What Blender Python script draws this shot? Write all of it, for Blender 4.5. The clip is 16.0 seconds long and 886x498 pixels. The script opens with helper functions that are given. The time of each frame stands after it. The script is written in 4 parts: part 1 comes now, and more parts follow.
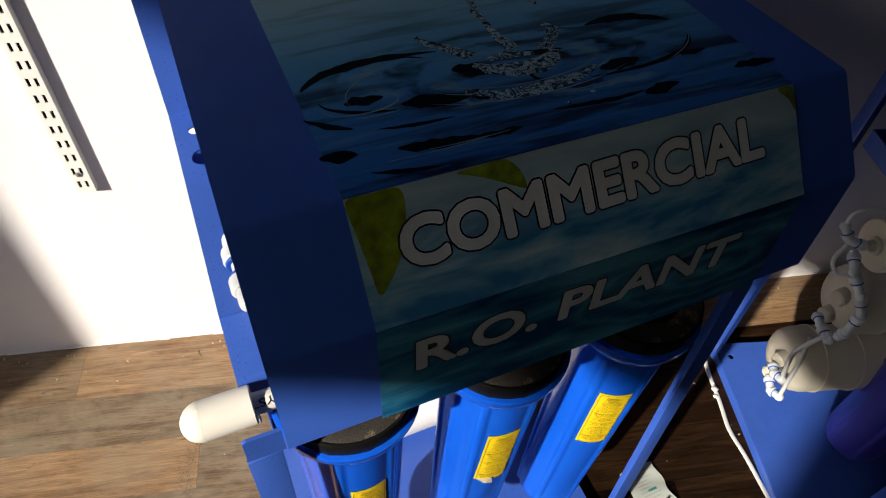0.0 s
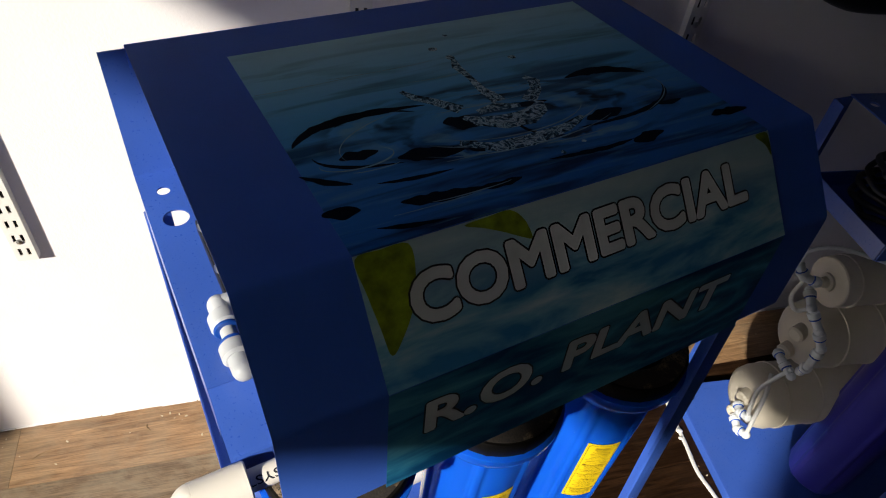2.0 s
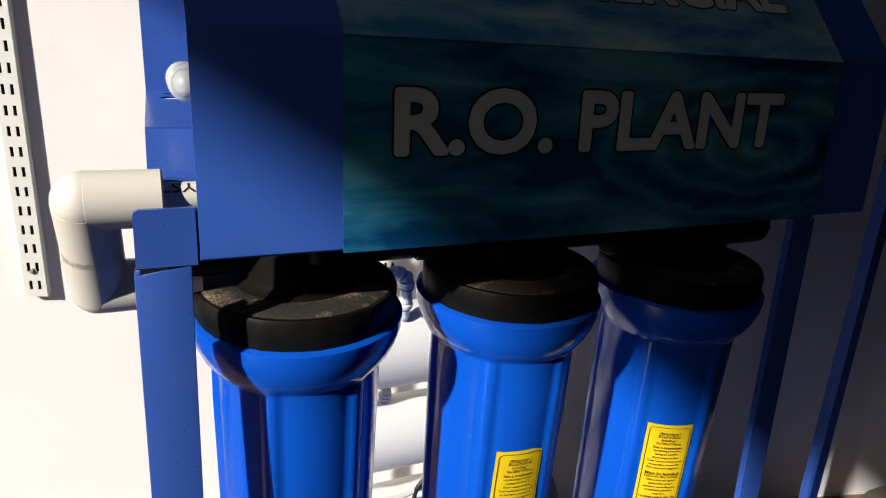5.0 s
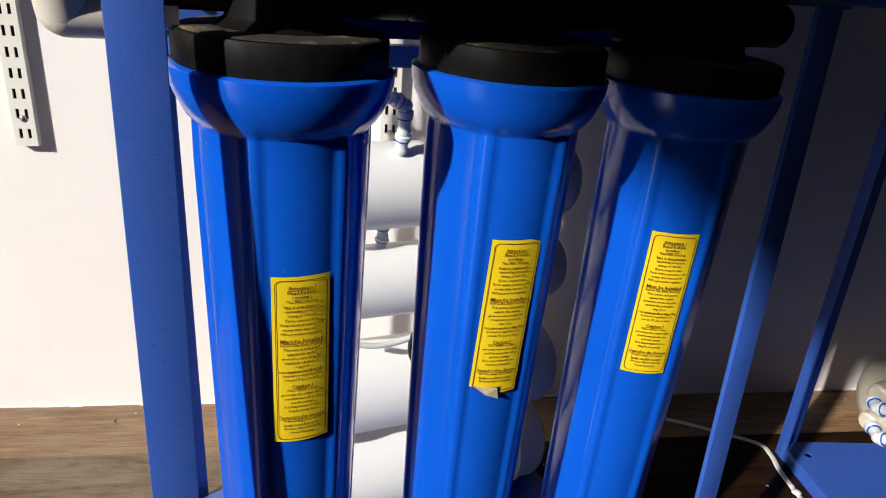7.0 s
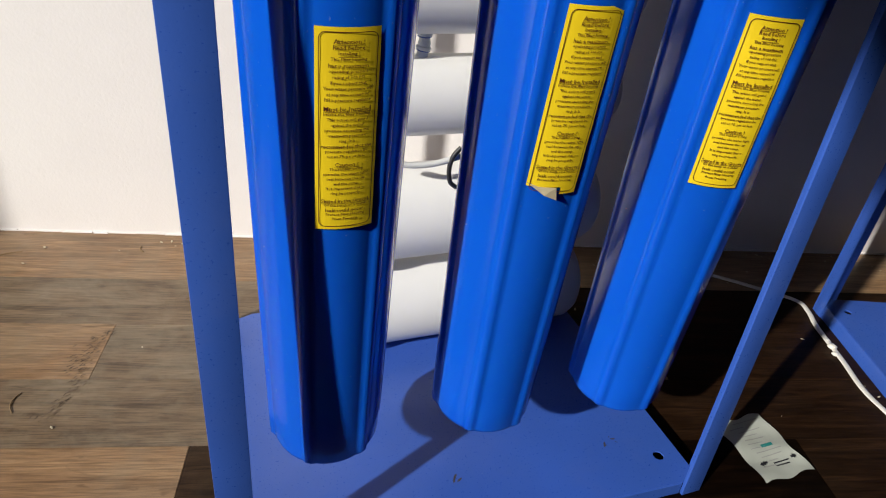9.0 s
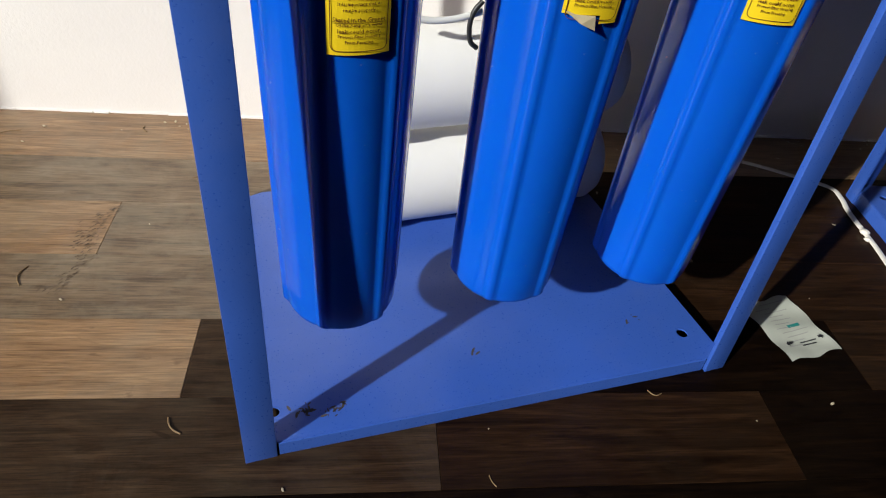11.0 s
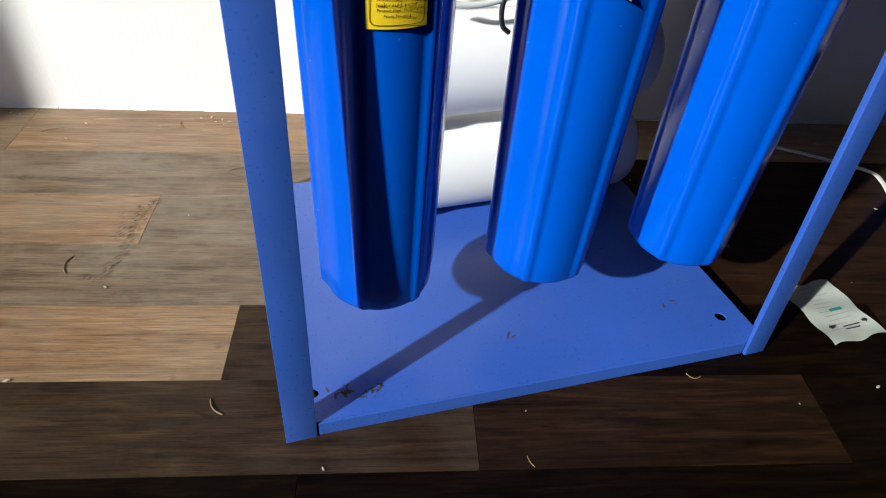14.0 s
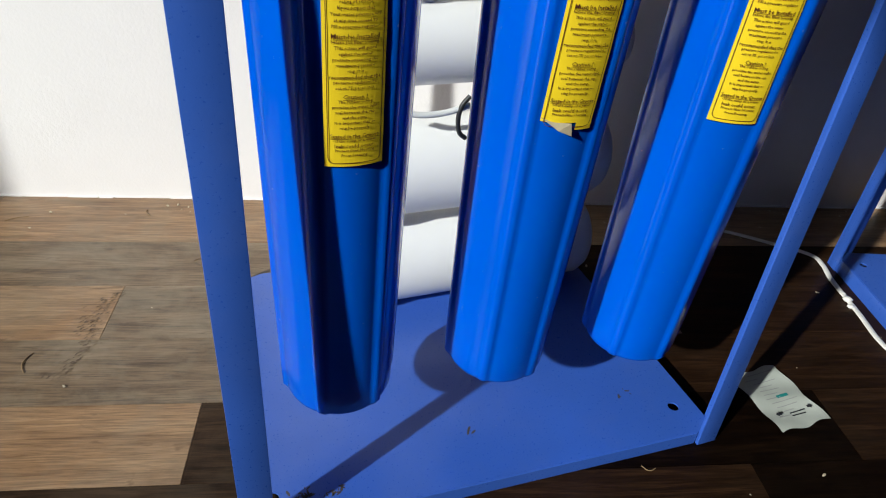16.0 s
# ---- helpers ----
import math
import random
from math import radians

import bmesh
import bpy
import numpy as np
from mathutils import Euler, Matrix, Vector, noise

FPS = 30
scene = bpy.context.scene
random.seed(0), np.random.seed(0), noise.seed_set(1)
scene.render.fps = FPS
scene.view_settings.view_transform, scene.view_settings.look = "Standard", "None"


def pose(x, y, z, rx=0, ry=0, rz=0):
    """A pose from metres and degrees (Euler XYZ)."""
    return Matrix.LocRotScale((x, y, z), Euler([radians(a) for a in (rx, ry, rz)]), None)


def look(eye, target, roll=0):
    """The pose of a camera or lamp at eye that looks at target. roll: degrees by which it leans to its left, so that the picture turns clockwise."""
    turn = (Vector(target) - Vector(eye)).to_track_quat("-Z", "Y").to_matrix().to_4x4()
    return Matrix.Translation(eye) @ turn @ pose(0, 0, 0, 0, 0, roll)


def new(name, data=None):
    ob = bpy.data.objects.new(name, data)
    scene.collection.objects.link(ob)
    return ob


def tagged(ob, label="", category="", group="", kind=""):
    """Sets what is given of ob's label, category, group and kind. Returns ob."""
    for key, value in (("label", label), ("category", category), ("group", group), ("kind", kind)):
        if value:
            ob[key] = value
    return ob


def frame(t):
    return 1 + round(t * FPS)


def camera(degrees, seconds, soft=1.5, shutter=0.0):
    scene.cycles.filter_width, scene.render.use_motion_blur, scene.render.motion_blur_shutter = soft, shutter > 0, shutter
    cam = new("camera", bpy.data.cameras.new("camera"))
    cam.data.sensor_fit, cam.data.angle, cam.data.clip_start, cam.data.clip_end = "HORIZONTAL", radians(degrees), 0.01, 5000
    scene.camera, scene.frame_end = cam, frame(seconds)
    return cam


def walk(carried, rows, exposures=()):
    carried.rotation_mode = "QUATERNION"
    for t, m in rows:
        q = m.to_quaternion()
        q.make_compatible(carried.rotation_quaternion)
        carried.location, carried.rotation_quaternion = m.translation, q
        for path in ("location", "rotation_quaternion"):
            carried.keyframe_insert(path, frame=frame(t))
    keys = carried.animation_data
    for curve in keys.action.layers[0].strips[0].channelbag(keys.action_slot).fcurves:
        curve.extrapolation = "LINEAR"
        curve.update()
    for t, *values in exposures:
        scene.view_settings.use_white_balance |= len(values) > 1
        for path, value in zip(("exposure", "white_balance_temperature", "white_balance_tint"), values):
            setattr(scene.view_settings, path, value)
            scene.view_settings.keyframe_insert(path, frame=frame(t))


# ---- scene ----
cam = camera(68.1, 16.0, soft=1.1)
PATH = [
    (0, (0.195, 0.375, 1.128), (0.775, 1.561, -0.375), 3.8),
    (0.5, (0.204, 0.361, 1.153), (0.858, 1.553, -0.313), 5.8),
    (1, (0.164, 0.409, 1.135), (0.964, 1.615, -0.245), 6.2),
    (1.5, (0.160, 0.411, 1.128), (0.964, 1.620, -0.248), 6.5),
    (2, (0.157, 0.404, 1.116), (0.957, 1.613, -0.262), 6.8),
    (2.5, (0.158, 0.394, 1.109), (0.958, 1.610, -0.263), 7.5),
    (3, (0.161, 0.381, 1.067), (0.968, 1.644, -0.257), 8.0),
    (3.5, (0.171, 0.359, 0.994), (0.909, 1.771, -0.215), 4.6),
    (5.8, (0.175, 0.25, 0.717), (0.987, 2.025, 0.282), 3.6),
    (6, (0.175, 0.251, 0.714), (0.995, 1.998, 0.19), 4.3),
    (6.5, (0.181, 0.246, 0.67), (0.996, 1.962, 0.042), 4.2),
    (7, (0.183, 0.252, 0.652), (0.93, 1.949, -0.099), 4.3),
    (7.5, (0.183, 0.26, 0.624), (0.858, 1.935, -0.236), 3.8),
    (8, (0.174, 0.268, 0.609), (0.846, 1.902, -0.329), 4.7),
    (8.5, (0.173, 0.271, 0.588), (0.835, 1.86, -0.429), 5.8),
    (9, (0.17, 0.274, 0.571), (0.835, 1.822, -0.506), 6.3),
    (9.5, (0.17, 0.276, 0.555), (0.833, 1.771, -0.596), 7.1),
    (10, (0.168, 0.278, 0.536), (0.803, 1.723, -0.692), 7.3),
    (12.5, (0.167, 0.271, 0.502), (0.745, 1.67, -0.805), 5.1),
    (13, (0.164, 0.268, 0.501), (0.719, 1.692, -0.789), 4.1),
    (13.5, (0.161, 0.266, 0.497), (0.695, 1.69, -0.802), 4.0),
    (14, (0.157, 0.265, 0.498), (0.683, 1.706, -0.786), 3.9),
    (14.5, (0.156, 0.27, 0.502), (0.692, 1.713, -0.774), 4.1),
    (15, (0.159, 0.268, 0.508), (0.719, 1.724, -0.743), 4.2),
    (15.5, (0.161, 0.267, 0.518), (0.769, 1.748, -0.68), 4.7),
    (16, (0.166, 0.271, 0.545), (0.805, 1.783, -0.597), 5.2),
]
walk(cam, [(t, look(eye, target, roll)) for t, eye, target, roll in PATH], [(0.0, 0.62, 6500, 10), (3.0, 0.60, 6450, 10), (3.5, 0.52, 6400, 10), (6.0, 0.32, 6250, 10), (10.0, 0.06, 6250, 8), (12.5, 0.42, 5900, 5), (14.5, 0.40, 5850, 4), (16.0, 0.18, 5800, 4)])

# world, sun and exposure -------------------------------------------------
ROOM = Matrix.Rotation(radians(-14.42), 4, "Z")
SUN_ELEVATION, SUN_AZIMUTH = 28.0, 24.5   # the way of the light over the floor, from +x towards +y
world = bpy.data.worlds.new("daylight")
scene.world = world
world.use_nodes = True
wn = world.node_tree.nodes
sky = wn.new("ShaderNodeTexSky")
sky.sky_type, sky.sun_disc = "NISHITA", False
sky.sun_elevation = radians(SUN_ELEVATION)
sky.sun_rotation = radians(270 - SUN_AZIMUTH)
wn["Background"].inputs["Strength"].default_value = 0.145
world.node_tree.links.new(sky.outputs[0], wn["Background"].inputs["Color"])
sun_data = bpy.data.lights.new("sun", "SUN")
sun_data.energy, sun_data.angle, sun_data.color = 5.0, radians(1.2), (1.0, 0.94, 0.85)
sun = new("sun", sun_data)
ca, sa, ce, se = (math.cos(radians(SUN_AZIMUTH)), math.sin(radians(SUN_AZIMUTH)),
                  math.cos(radians(SUN_ELEVATION)), math.sin(radians(SUN_ELEVATION)))
sun.matrix_world = look((-ca * ce * 9, -sa * ce * 9, se * 9), (0, 0, 0))


# materials ----------------------------------------------------------------
class Mat:
    """A node material with a Principled surface and a few shorthands."""

    def __init__(self, name, rough=0.5, metal=0.0, spec=0.5):
        self.m = bpy.data.materials.new(name)
        self.m.use_nodes = True
        self.t = self.m.node_tree
        self.b = self.t.nodes["Principled BSDF"]
        self.b.inputs["Roughness"].default_value = rough
        self.b.inputs["Metallic"].default_value = metal
        self.b.inputs["Specular IOR Level"].default_value = spec

    def node(self, kind, **sets):
        n = self.t.nodes.new(kind)
        for k, v in sets.items():
            n.inputs[k.replace("_", " ")].default_value = v
        return n

    def link(self, a, b):
        self.t.links.new(a, b)

    def coords(self, scale=(1, 1, 1), jitter=False):
        tc = self.node("ShaderNodeTexCoord")
        mp = self.node("ShaderNodeMapping")
        mp.inputs["Scale"].default_value = scale
        self.link(tc.outputs["Object"], mp.inputs["Vector"])
        if jitter:
            info = self.node("ShaderNodeObjectInfo")
            mul = self.node("ShaderNodeVectorMath")
            mul.operation = "SCALE"
            mul.inputs[0].default_value = (37.0, 19.0, 53.0)
            self.link(info.outputs["Random"], mul.inputs["Scale"])
            self.link(mul.outputs[0], mp.inputs["Location"])
        return mp.outputs[0]

    def noise(self, vec, scale, detail=4.0, rough=0.55, warp=0.0):
        n = self.node("ShaderNodeTexNoise", Scale=scale, Detail=detail, Roughness=rough, Distortion=warp)
        self.link(vec, n.inputs["Vector"])
        return n.outputs["Fac"]

    def ramp(self, fac, stops):
        r = self.node("ShaderNodeValToRGB")
        el = r.color_ramp.elements
        while len(el) < len(stops):
            el.new(0.5)
        for e, (p, c) in zip(el, stops):
            e.position, e.color = p, (*c, 1)
        self.link(fac, r.inputs["Fac"])
        return r.outputs["Color"]

    def mix(self, fac, a, b, blend="MIX"):
        n = self.t.nodes.new("ShaderNodeMix")
        n.data_type, n.blend_type = "RGBA", blend
        for sock, v in ((n.inputs["Factor"], fac), (n.inputs["A"], a), (n.inputs["B"], b)):
            if isinstance(v, bpy.types.NodeSocket):
                self.link(v, sock)
            elif isinstance(v, tuple):
                sock.default_value = (*v, 1)
            else:
                sock.default_value = v
        return n.outputs["Result"]

    def math(self, op, a, b=0.0):
        n = self.t.nodes.new("ShaderNodeMath")
        n.operation = op
        for sock, v in ((n.inputs[0], a), (n.inputs[1], b)):
            if isinstance(v, bpy.types.NodeSocket):
                self.link(v, sock)
            else:
                sock.default_value = v
        return n.outputs[0]

    def color(self, c):
        if isinstance(c, tuple):
            self.b.inputs["Base Color"].default_value = (*c, 1)
        else:
            self.link(c, self.b.inputs["Base Color"])
        return self

    def rough(self, fac, lo, hi):
        n = self.node("ShaderNodeMapRange", To_Min=lo, To_Max=hi)
        self.link(fac, n.inputs["Value"])
        self.link(n.outputs[0], self.b.inputs["Roughness"])
        return self

    def bump(self, fac, strength, distance=0.002):
        n = self.node("ShaderNodeBump", Strength=strength, Distance=distance)
        self.link(fac, n.inputs["Height"])
        self.link(n.outputs[0], self.b.inputs["Normal"])
        return self


def varied(name, base, spread=0.12, rough=0.5, scale=9.0, spec=0.5, dust=0.0, bump=0.05, grain=180.0, metal=0.0, haze_on=True):
    """A painted or moulded surface: base colour with cloudy variation, fine grain and specks of dust."""
    k = Mat(name, rough, metal, spec)
    v = k.coords()
    big, fine = k.noise(v, scale, 5), k.noise(v, grain, 3)
    lo = tuple(c * (1 - spread) for c in base)
    hi = tuple(min(1, c * (1 + spread)) for c in base)
    col = k.ramp(big, [(0.3, lo), (0.7, hi)])
    if dust:
        speck = k.ramp(k.noise(v, 260.0, 2, 0.5), [(0.73, (0, 0, 0)), (0.79, (dust, dust, dust))])
        haze = k.ramp(k.noise(v, 22.0, 6, 0.7), [(0.5, (0, 0, 0)), (0.8, (dust * 0.35,) * 3)])
        col = k.mix(speck, col, (0.55, 0.52, 0.47))
        if haze_on:
            col = k.mix(haze, col, (0.45, 0.42, 0.38))
    k.color(col).rough(fine, max(0.05, rough - 0.07), rough + 0.09).bump(fine, bump, 0.0006)
    return k.m


M_FRAME = varied("blue_powder_coat", (0.038, 0.102, 0.43), 0.10, 0.29, 7, 0.85, dust=0.10, bump=0.10, grain=420)
M_COVER = varied("blue_cover_paint", (0.050, 0.142, 0.60), 0.10, 0.42, 6, 0.35, dust=0.03, bump=0.10, grain=420)
M_SUMP = varied("blue_moulded_plastic", (0.006, 0.092, 0.57), 0.06, 0.13, 5, 0.45, dust=0.16, bump=0.0, haze_on=False)
M_SUMP_VIOLET = varied("blue_violet_moulded_plastic", (0.045, 0.040, 0.36), 0.08, 0.34, 5, dust=0.08, bump=0.01)
for _k, _v in (("Subsurface Weight", 0.45), ("Subsurface Scale", 0.014)):
    M_SUMP.node_tree.nodes["Principled BSDF"].inputs[_k].default_value = _v
M_SUMP.node_tree.nodes["Principled BSDF"].inputs["Subsurface Radius"].default_value = (0.2, 0.6, 1.0)
M_CAP = varied("black_moulded_plastic", (0.0055, 0.005, 0.0045), 0.3, 0.55, 14, 0.12, dust=0.08, bump=0.05)
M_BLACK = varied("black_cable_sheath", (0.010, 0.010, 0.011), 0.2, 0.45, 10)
M_PVC = varied("ivory_pvc", (0.74, 0.69, 0.60), 0.05, 0.38, 8, dust=0.06)
M_FIT = varied("white_acetal", (0.66, 0.68, 0.68), 0.04, 0.35, 9, dust=0.05)
M_COLLET = varied("blue_collet", (0.01, 0.08, 0.42), 0.05, 0.35, 9)
M_MEMB = varied("white_membrane_tube", (0.78, 0.77, 0.74), 0.04, 0.42, 6, dust=0.10)
M_IVORY = varied("ivory_membrane_tube", (0.62, 0.56, 0.44), 0.05, 0.42, 6, dust=0.10)
M_TRACK = varied("cream_track_paint", (0.72, 0.70, 0.64), 0.05, 0.45, 9, dust=0.08)
M_STRAP = varied("white_cable_sheath", (0.70, 0.67, 0.60), 0.08, 0.5, 12, dust=0.15)
M_TUBE = varied("translucent_tube", (0.70, 0.70, 0.66), 0.06, 0.32, 9)
M_STEEL = varied("zinc_steel", (0.55, 0.55, 0.53), 0.1, 0.3, 20, metal=1.0)
M_YELLOW = varied("yellow_label", (0.78, 0.56, 0.010), 0.05, 0.42, 12)
M_INK = varied("dark_red_ink", (0.085, 0.020, 0.008), 0.1, 0.5, 12)
M_PRINT = varied("black_print", (0.02, 0.02, 0.025), 0.1, 0.5, 12)
M_GREYINK = varied("grey_print", (0.30, 0.30, 0.29), 0.1, 0.5, 12)
M_TEAL = varied("teal_print", (0.02, 0.20, 0.19), 0.1, 0.5, 12)
M_LETTER = varied("silver_letter_print", (0.74, 0.73, 0.71), 0.10, 0.4, 12)
M_LETTER_EDGE = varied("black_letter_outline", (0.012, 0.014, 0.018), 0.1, 0.4, 12)
M_LEAF = varied("yellow_green_leaf_print", (0.24, 0.31, 0.014), 0.6, 0.4, 60)
# Unseen ceiling and side walls: dark so that little light bounces back.
M_CEIL = varied("low_bounce_ceiling_paint", (0.12, 0.116, 0.112), 0.05, 0.8, 3)
M_SIDE = varied("low_bounce_wall_paint", (0.06, 0.057, 0.057), 0.08, 0.8, 3)
# Outdoor surfaces, darkened to keep bounced sunlight out of the room.
M_YARD = varied("low_bounce_yard", (0.11, 0.103, 0.094), 0.15, 0.85, 2)
M_CRUMB = varied("pale_crumbs", (0.46, 0.39, 0.27), 0.2, 0.7, 30)
M_STRAW = varied("dry_straw", (0.24, 0.155, 0.07), 0.2, 0.7, 30)
M_STAIN = varied("rust_scuff", (0.06, 0.045, 0.035), 0.3, 0.7, 60)


def cap_dust():
    """Tan dust caught between the fine black grains of a moulded top."""
    k = Mat("tan_dust_on_black", 0.8)
    v = k.coords()
    cell = k.node("ShaderNodeTexVoronoi", Scale=520.0)
    k.link(v, cell.inputs["Vector"])
    col = k.ramp(cell.outputs["Distance"], [(0.25, (0.03, 0.022, 0.014)), (0.55, (0.24, 0.17, 0.10))])
    bare = k.ramp(k.noise(v, 45, 5, 0.65), [(0.52, (0.95, 0.95, 0.95)), (0.68, (0.0, 0.0, 0.0))])
    k.color(k.mix(bare, col, (0.014, 0.012, 0.010))).bump(cell.outputs["Distance"], 0.4, 0.0006)
    return k.m


M_DUST = cap_dust()


def wall_paint():
    k = Mat("white_wall_paint", 0.7)
    v = k.coords()
    big, mid, fine = k.noise(v, 2.2, 5), k.noise(v, 24, 6, 0.65), k.noise(v, 260, 3)
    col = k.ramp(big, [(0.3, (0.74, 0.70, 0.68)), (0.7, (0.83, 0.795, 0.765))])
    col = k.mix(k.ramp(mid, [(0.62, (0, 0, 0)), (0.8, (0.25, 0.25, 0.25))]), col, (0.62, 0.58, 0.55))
    k.color(col).bump(k.math("ADD", mid, fine), 0.18, 0.002)
    return k.m


def plank_wood(name, lo, mid, hi, dust, spec=0.5):
    """Walnut laminate of one tone: long grain, fine fibres and a film of dust."""
    k = Mat(name, 0.4, 0.0, spec)
    v = k.coords((2.2, 26, 1), jitter=True)
    v2 = k.coords((9, 230, 1), jitter=True)
    v3 = k.coords((1, 1, 1), jitter=True)
    grain, fibre = k.noise(v, 2.4, 10, 0.68, 1.1), k.noise(v2, 3.0, 5, 0.6)
    col = k.ramp(grain, [(0.32, lo), (0.5, mid), (0.70, hi)])
    col = k.mix(k.ramp(fibre, [(0.36, (0.55, 0.55, 0.55)), (0.58, (0, 0, 0))]), col, tuple(c * 0.45 for c in lo))
    film = k.ramp(k.noise(v3, 9, 7, 0.72, 0.5), [(0.42, (0, 0, 0)), (0.72, (dust, dust, dust))])
    col = k.mix(film, col, (0.27, 0.23, 0.16))
    scuff = k.ramp(k.noise(k.coords((3, 9, 1), jitter=True), 5, 3, 0.5, 1.5), [(0.66, (0, 0, 0)), (0.72, (0.55, 0.55, 0.55))])
    col = k.mix(scuff, col, tuple(c * 0.8 for c in lo))
    k.color(col).rough(k.noise(v3, 30, 5), 0.28, 0.50).bump(fibre, 0.12, 0.0008)
    return k.m


def water_print(name, cx, cy, ax, ay, pale, mid, deep, rings, streak, back=(0.0, 1.0, 0.0), swirl=0.35):
    """A printed picture of rippled water: rings round a splash, and level waves further off."""
    k = Mat(name, 0.36, 0.0, 0.2)
    tc = k.node("ShaderNodeTexCoord")
    sep = k.node("ShaderNodeSeparateXYZ")
    k.link(tc.outputs["Object"], sep.inputs[0])
    x, y = sep.outputs["X"], sep.outputs["Y"]
    warp = k.noise(k.coords((1, 1, 1)), 26, 4, 0.6)
    dx = k.math("DIVIDE", k.math("SUBTRACT", x, cx), ax)
    dy = k.math("DIVIDE", k.math("SUBTRACT", y, cy), ay)
    d = k.math("SQRT", k.math("ADD", k.math("MULTIPLY", dx, dx), k.math("MULTIPLY", dy, dy)))
    dw = k.math("ADD", d, k.math("MULTIPLY", k.math("SUBTRACT", warp, 0.5), 0.30))
    ring = k.math("SINE", k.math("MULTIPLY", dw, rings))
    fade = k.ramp(d, [(0.0, (1, 1, 1)), (0.75, (0.85, 0.85, 0.85)), (1.0, (0.0, 0.0, 0.0))])
    wave = k.noise(k.coords(streak), 1.0, 5, 0.55, 0.4)
    base = k.ramp(wave, [(0.40, deep), (0.50, mid), (0.64, pale)])
    ringcol = k.ramp(k.math("ADD", k.math("MULTIPLY", ring, 0.5), 0.5), [(0.0, tuple(c * 0.12 for c in deep)), (0.35, deep), (0.7, mid), (1.0, tuple(c * 1.25 for c in pale))])
    col = k.mix(k.math("MULTIPLY", fade, swirl), base, ringcol)
    span = k.node("ShaderNodeMapRange", From_Min=back[0], From_Max=back[1], To_Min=0.0, To_Max=back[2])
    k.link(y, span.inputs["Value"])
    col = k.mix(span.outputs[0], col, tuple(c * 0.95 for c in pale))
    k.color(col).rough(k.noise(k.coords(), 300, 2), 0.30, 0.42)
    return k.m


def splash_water(name, cx, cy, ax, ay):
    """A printed photograph of water: dark rings round a splash, streaked deep blue in front, paling to the back."""
    k = Mat(name, 0.34, 0.0, 0.18)
    tc = k.node("ShaderNodeTexCoord")
    sep = k.node("ShaderNodeSeparateXYZ")
    k.link(tc.outputs["Object"], sep.inputs[0])
    x, y = sep.outputs["X"], sep.outputs["Y"]
    yy = k.math("ADD", y, k.math("MULTIPLY", k.math("SUBTRACT", x, cx), 0.13))
    depth = k.node("ShaderNodeMapRange", From_Min=0.0, From_Max=0.264)
    k.link(y, depth.inputs["Value"])
    depth = depth.outputs[0]
    base = k.ramp(depth, [(0.0, (0.022, 0.15, 0.52)), (0.28, (0.045, 0.235, 0.64)), (0.55, (0.11, 0.41, 0.74)), (0.78, (0.28, 0.60, 0.80)), (1.0, (0.46, 0.72, 0.80))])
    long_wave = k.noise(k.coords((6, 52, 1)), 1.0, 4, 0.5, 0.6)
    fine_wave = k.noise(k.coords((16, 150, 1)), 1.0, 4, 0.55, 0.4)
    calm = k.ramp(depth, [(0.0, (1, 1, 1)), (0.5, (0.75, 0.75, 0.75)), (0.85, (0.30, 0.30, 0.30)), (1.0, (0.12, 0.12, 0.12))])
    trough = k.ramp(long_wave, [(0.36, (0.95, 0.95, 0.95)), (0.50, (0.0, 0.0, 0.0))])
    crest = k.ramp(fine_wave, [(0.54, (0.0, 0.0, 0.0)), (0.72, (0.55, 0.55, 0.55))])
    col = k.mix(k.math("MULTIPLY", trough, calm), base, (0.002, 0.012, 0.055))
    col = k.mix(k.math("MULTIPLY", crest, calm), col, (0.16, 0.38, 0.58))
    dx = k.math("DIVIDE", k.math("SUBTRACT", x, cx), ax)
    dy = k.math("DIVIDE", k.math("SUBTRACT", yy, cy), ay)
    d = k.math("SQRT", k.math("ADD", k.math("MULTIPLY", dx, dx), k.math("MULTIPLY", dy, dy)))
    warp = k.noise(k.coords((20, 42, 1)), 1.0, 3, 0.5, 0.8)
    dw = k.math("ADD", d, k.math("MULTIPLY", k.math("SUBTRACT", warp, 0.5), 0.42))
    ring = k.math("ADD", k.math("MULTIPLY", k.math("SINE", k.math("MULTIPLY", dw, 19.0)), 0.5), 0.5)
    patch = k.noise(k.coords((14, 46, 1)), 1.0, 3, 0.5, 0.5)
    reach = k.ramp(d, [(0.05, (0.6, 0.6, 0.6)), (0.30, (1, 1, 1)), (0.80, (0.9, 0.9, 0.9)), (1.0, (0.0, 0.0, 0.0))])
    dark = k.math("MULTIPLY", k.ramp(ring, [(0.10, (1, 1, 1)), (0.42, (0, 0, 0))]), k.ramp(patch, [(0.40, (0.12, 0.12, 0.12)), (0.58, (1, 1, 1))]))
    pale = k.math("MULTIPLY", k.ramp(ring, [(0.74, (0, 0, 0)), (0.98, (0.8, 0.8, 0.8))]), k.ramp(patch, [(0.46, (0.1, 0.1, 0.1)), (0.64, (1, 1, 1))]))
    col = k.mix(k.math("MULTIPLY", dark, reach), col, (0.001, 0.004, 0.016))
    col = k.mix(k.math("MULTIPLY", pale, reach), col, (0.22, 0.44, 0.60))
    k.color(col).rough(k.noise(k.coords(), 300, 2), 0.28, 0.40)
    return k.m


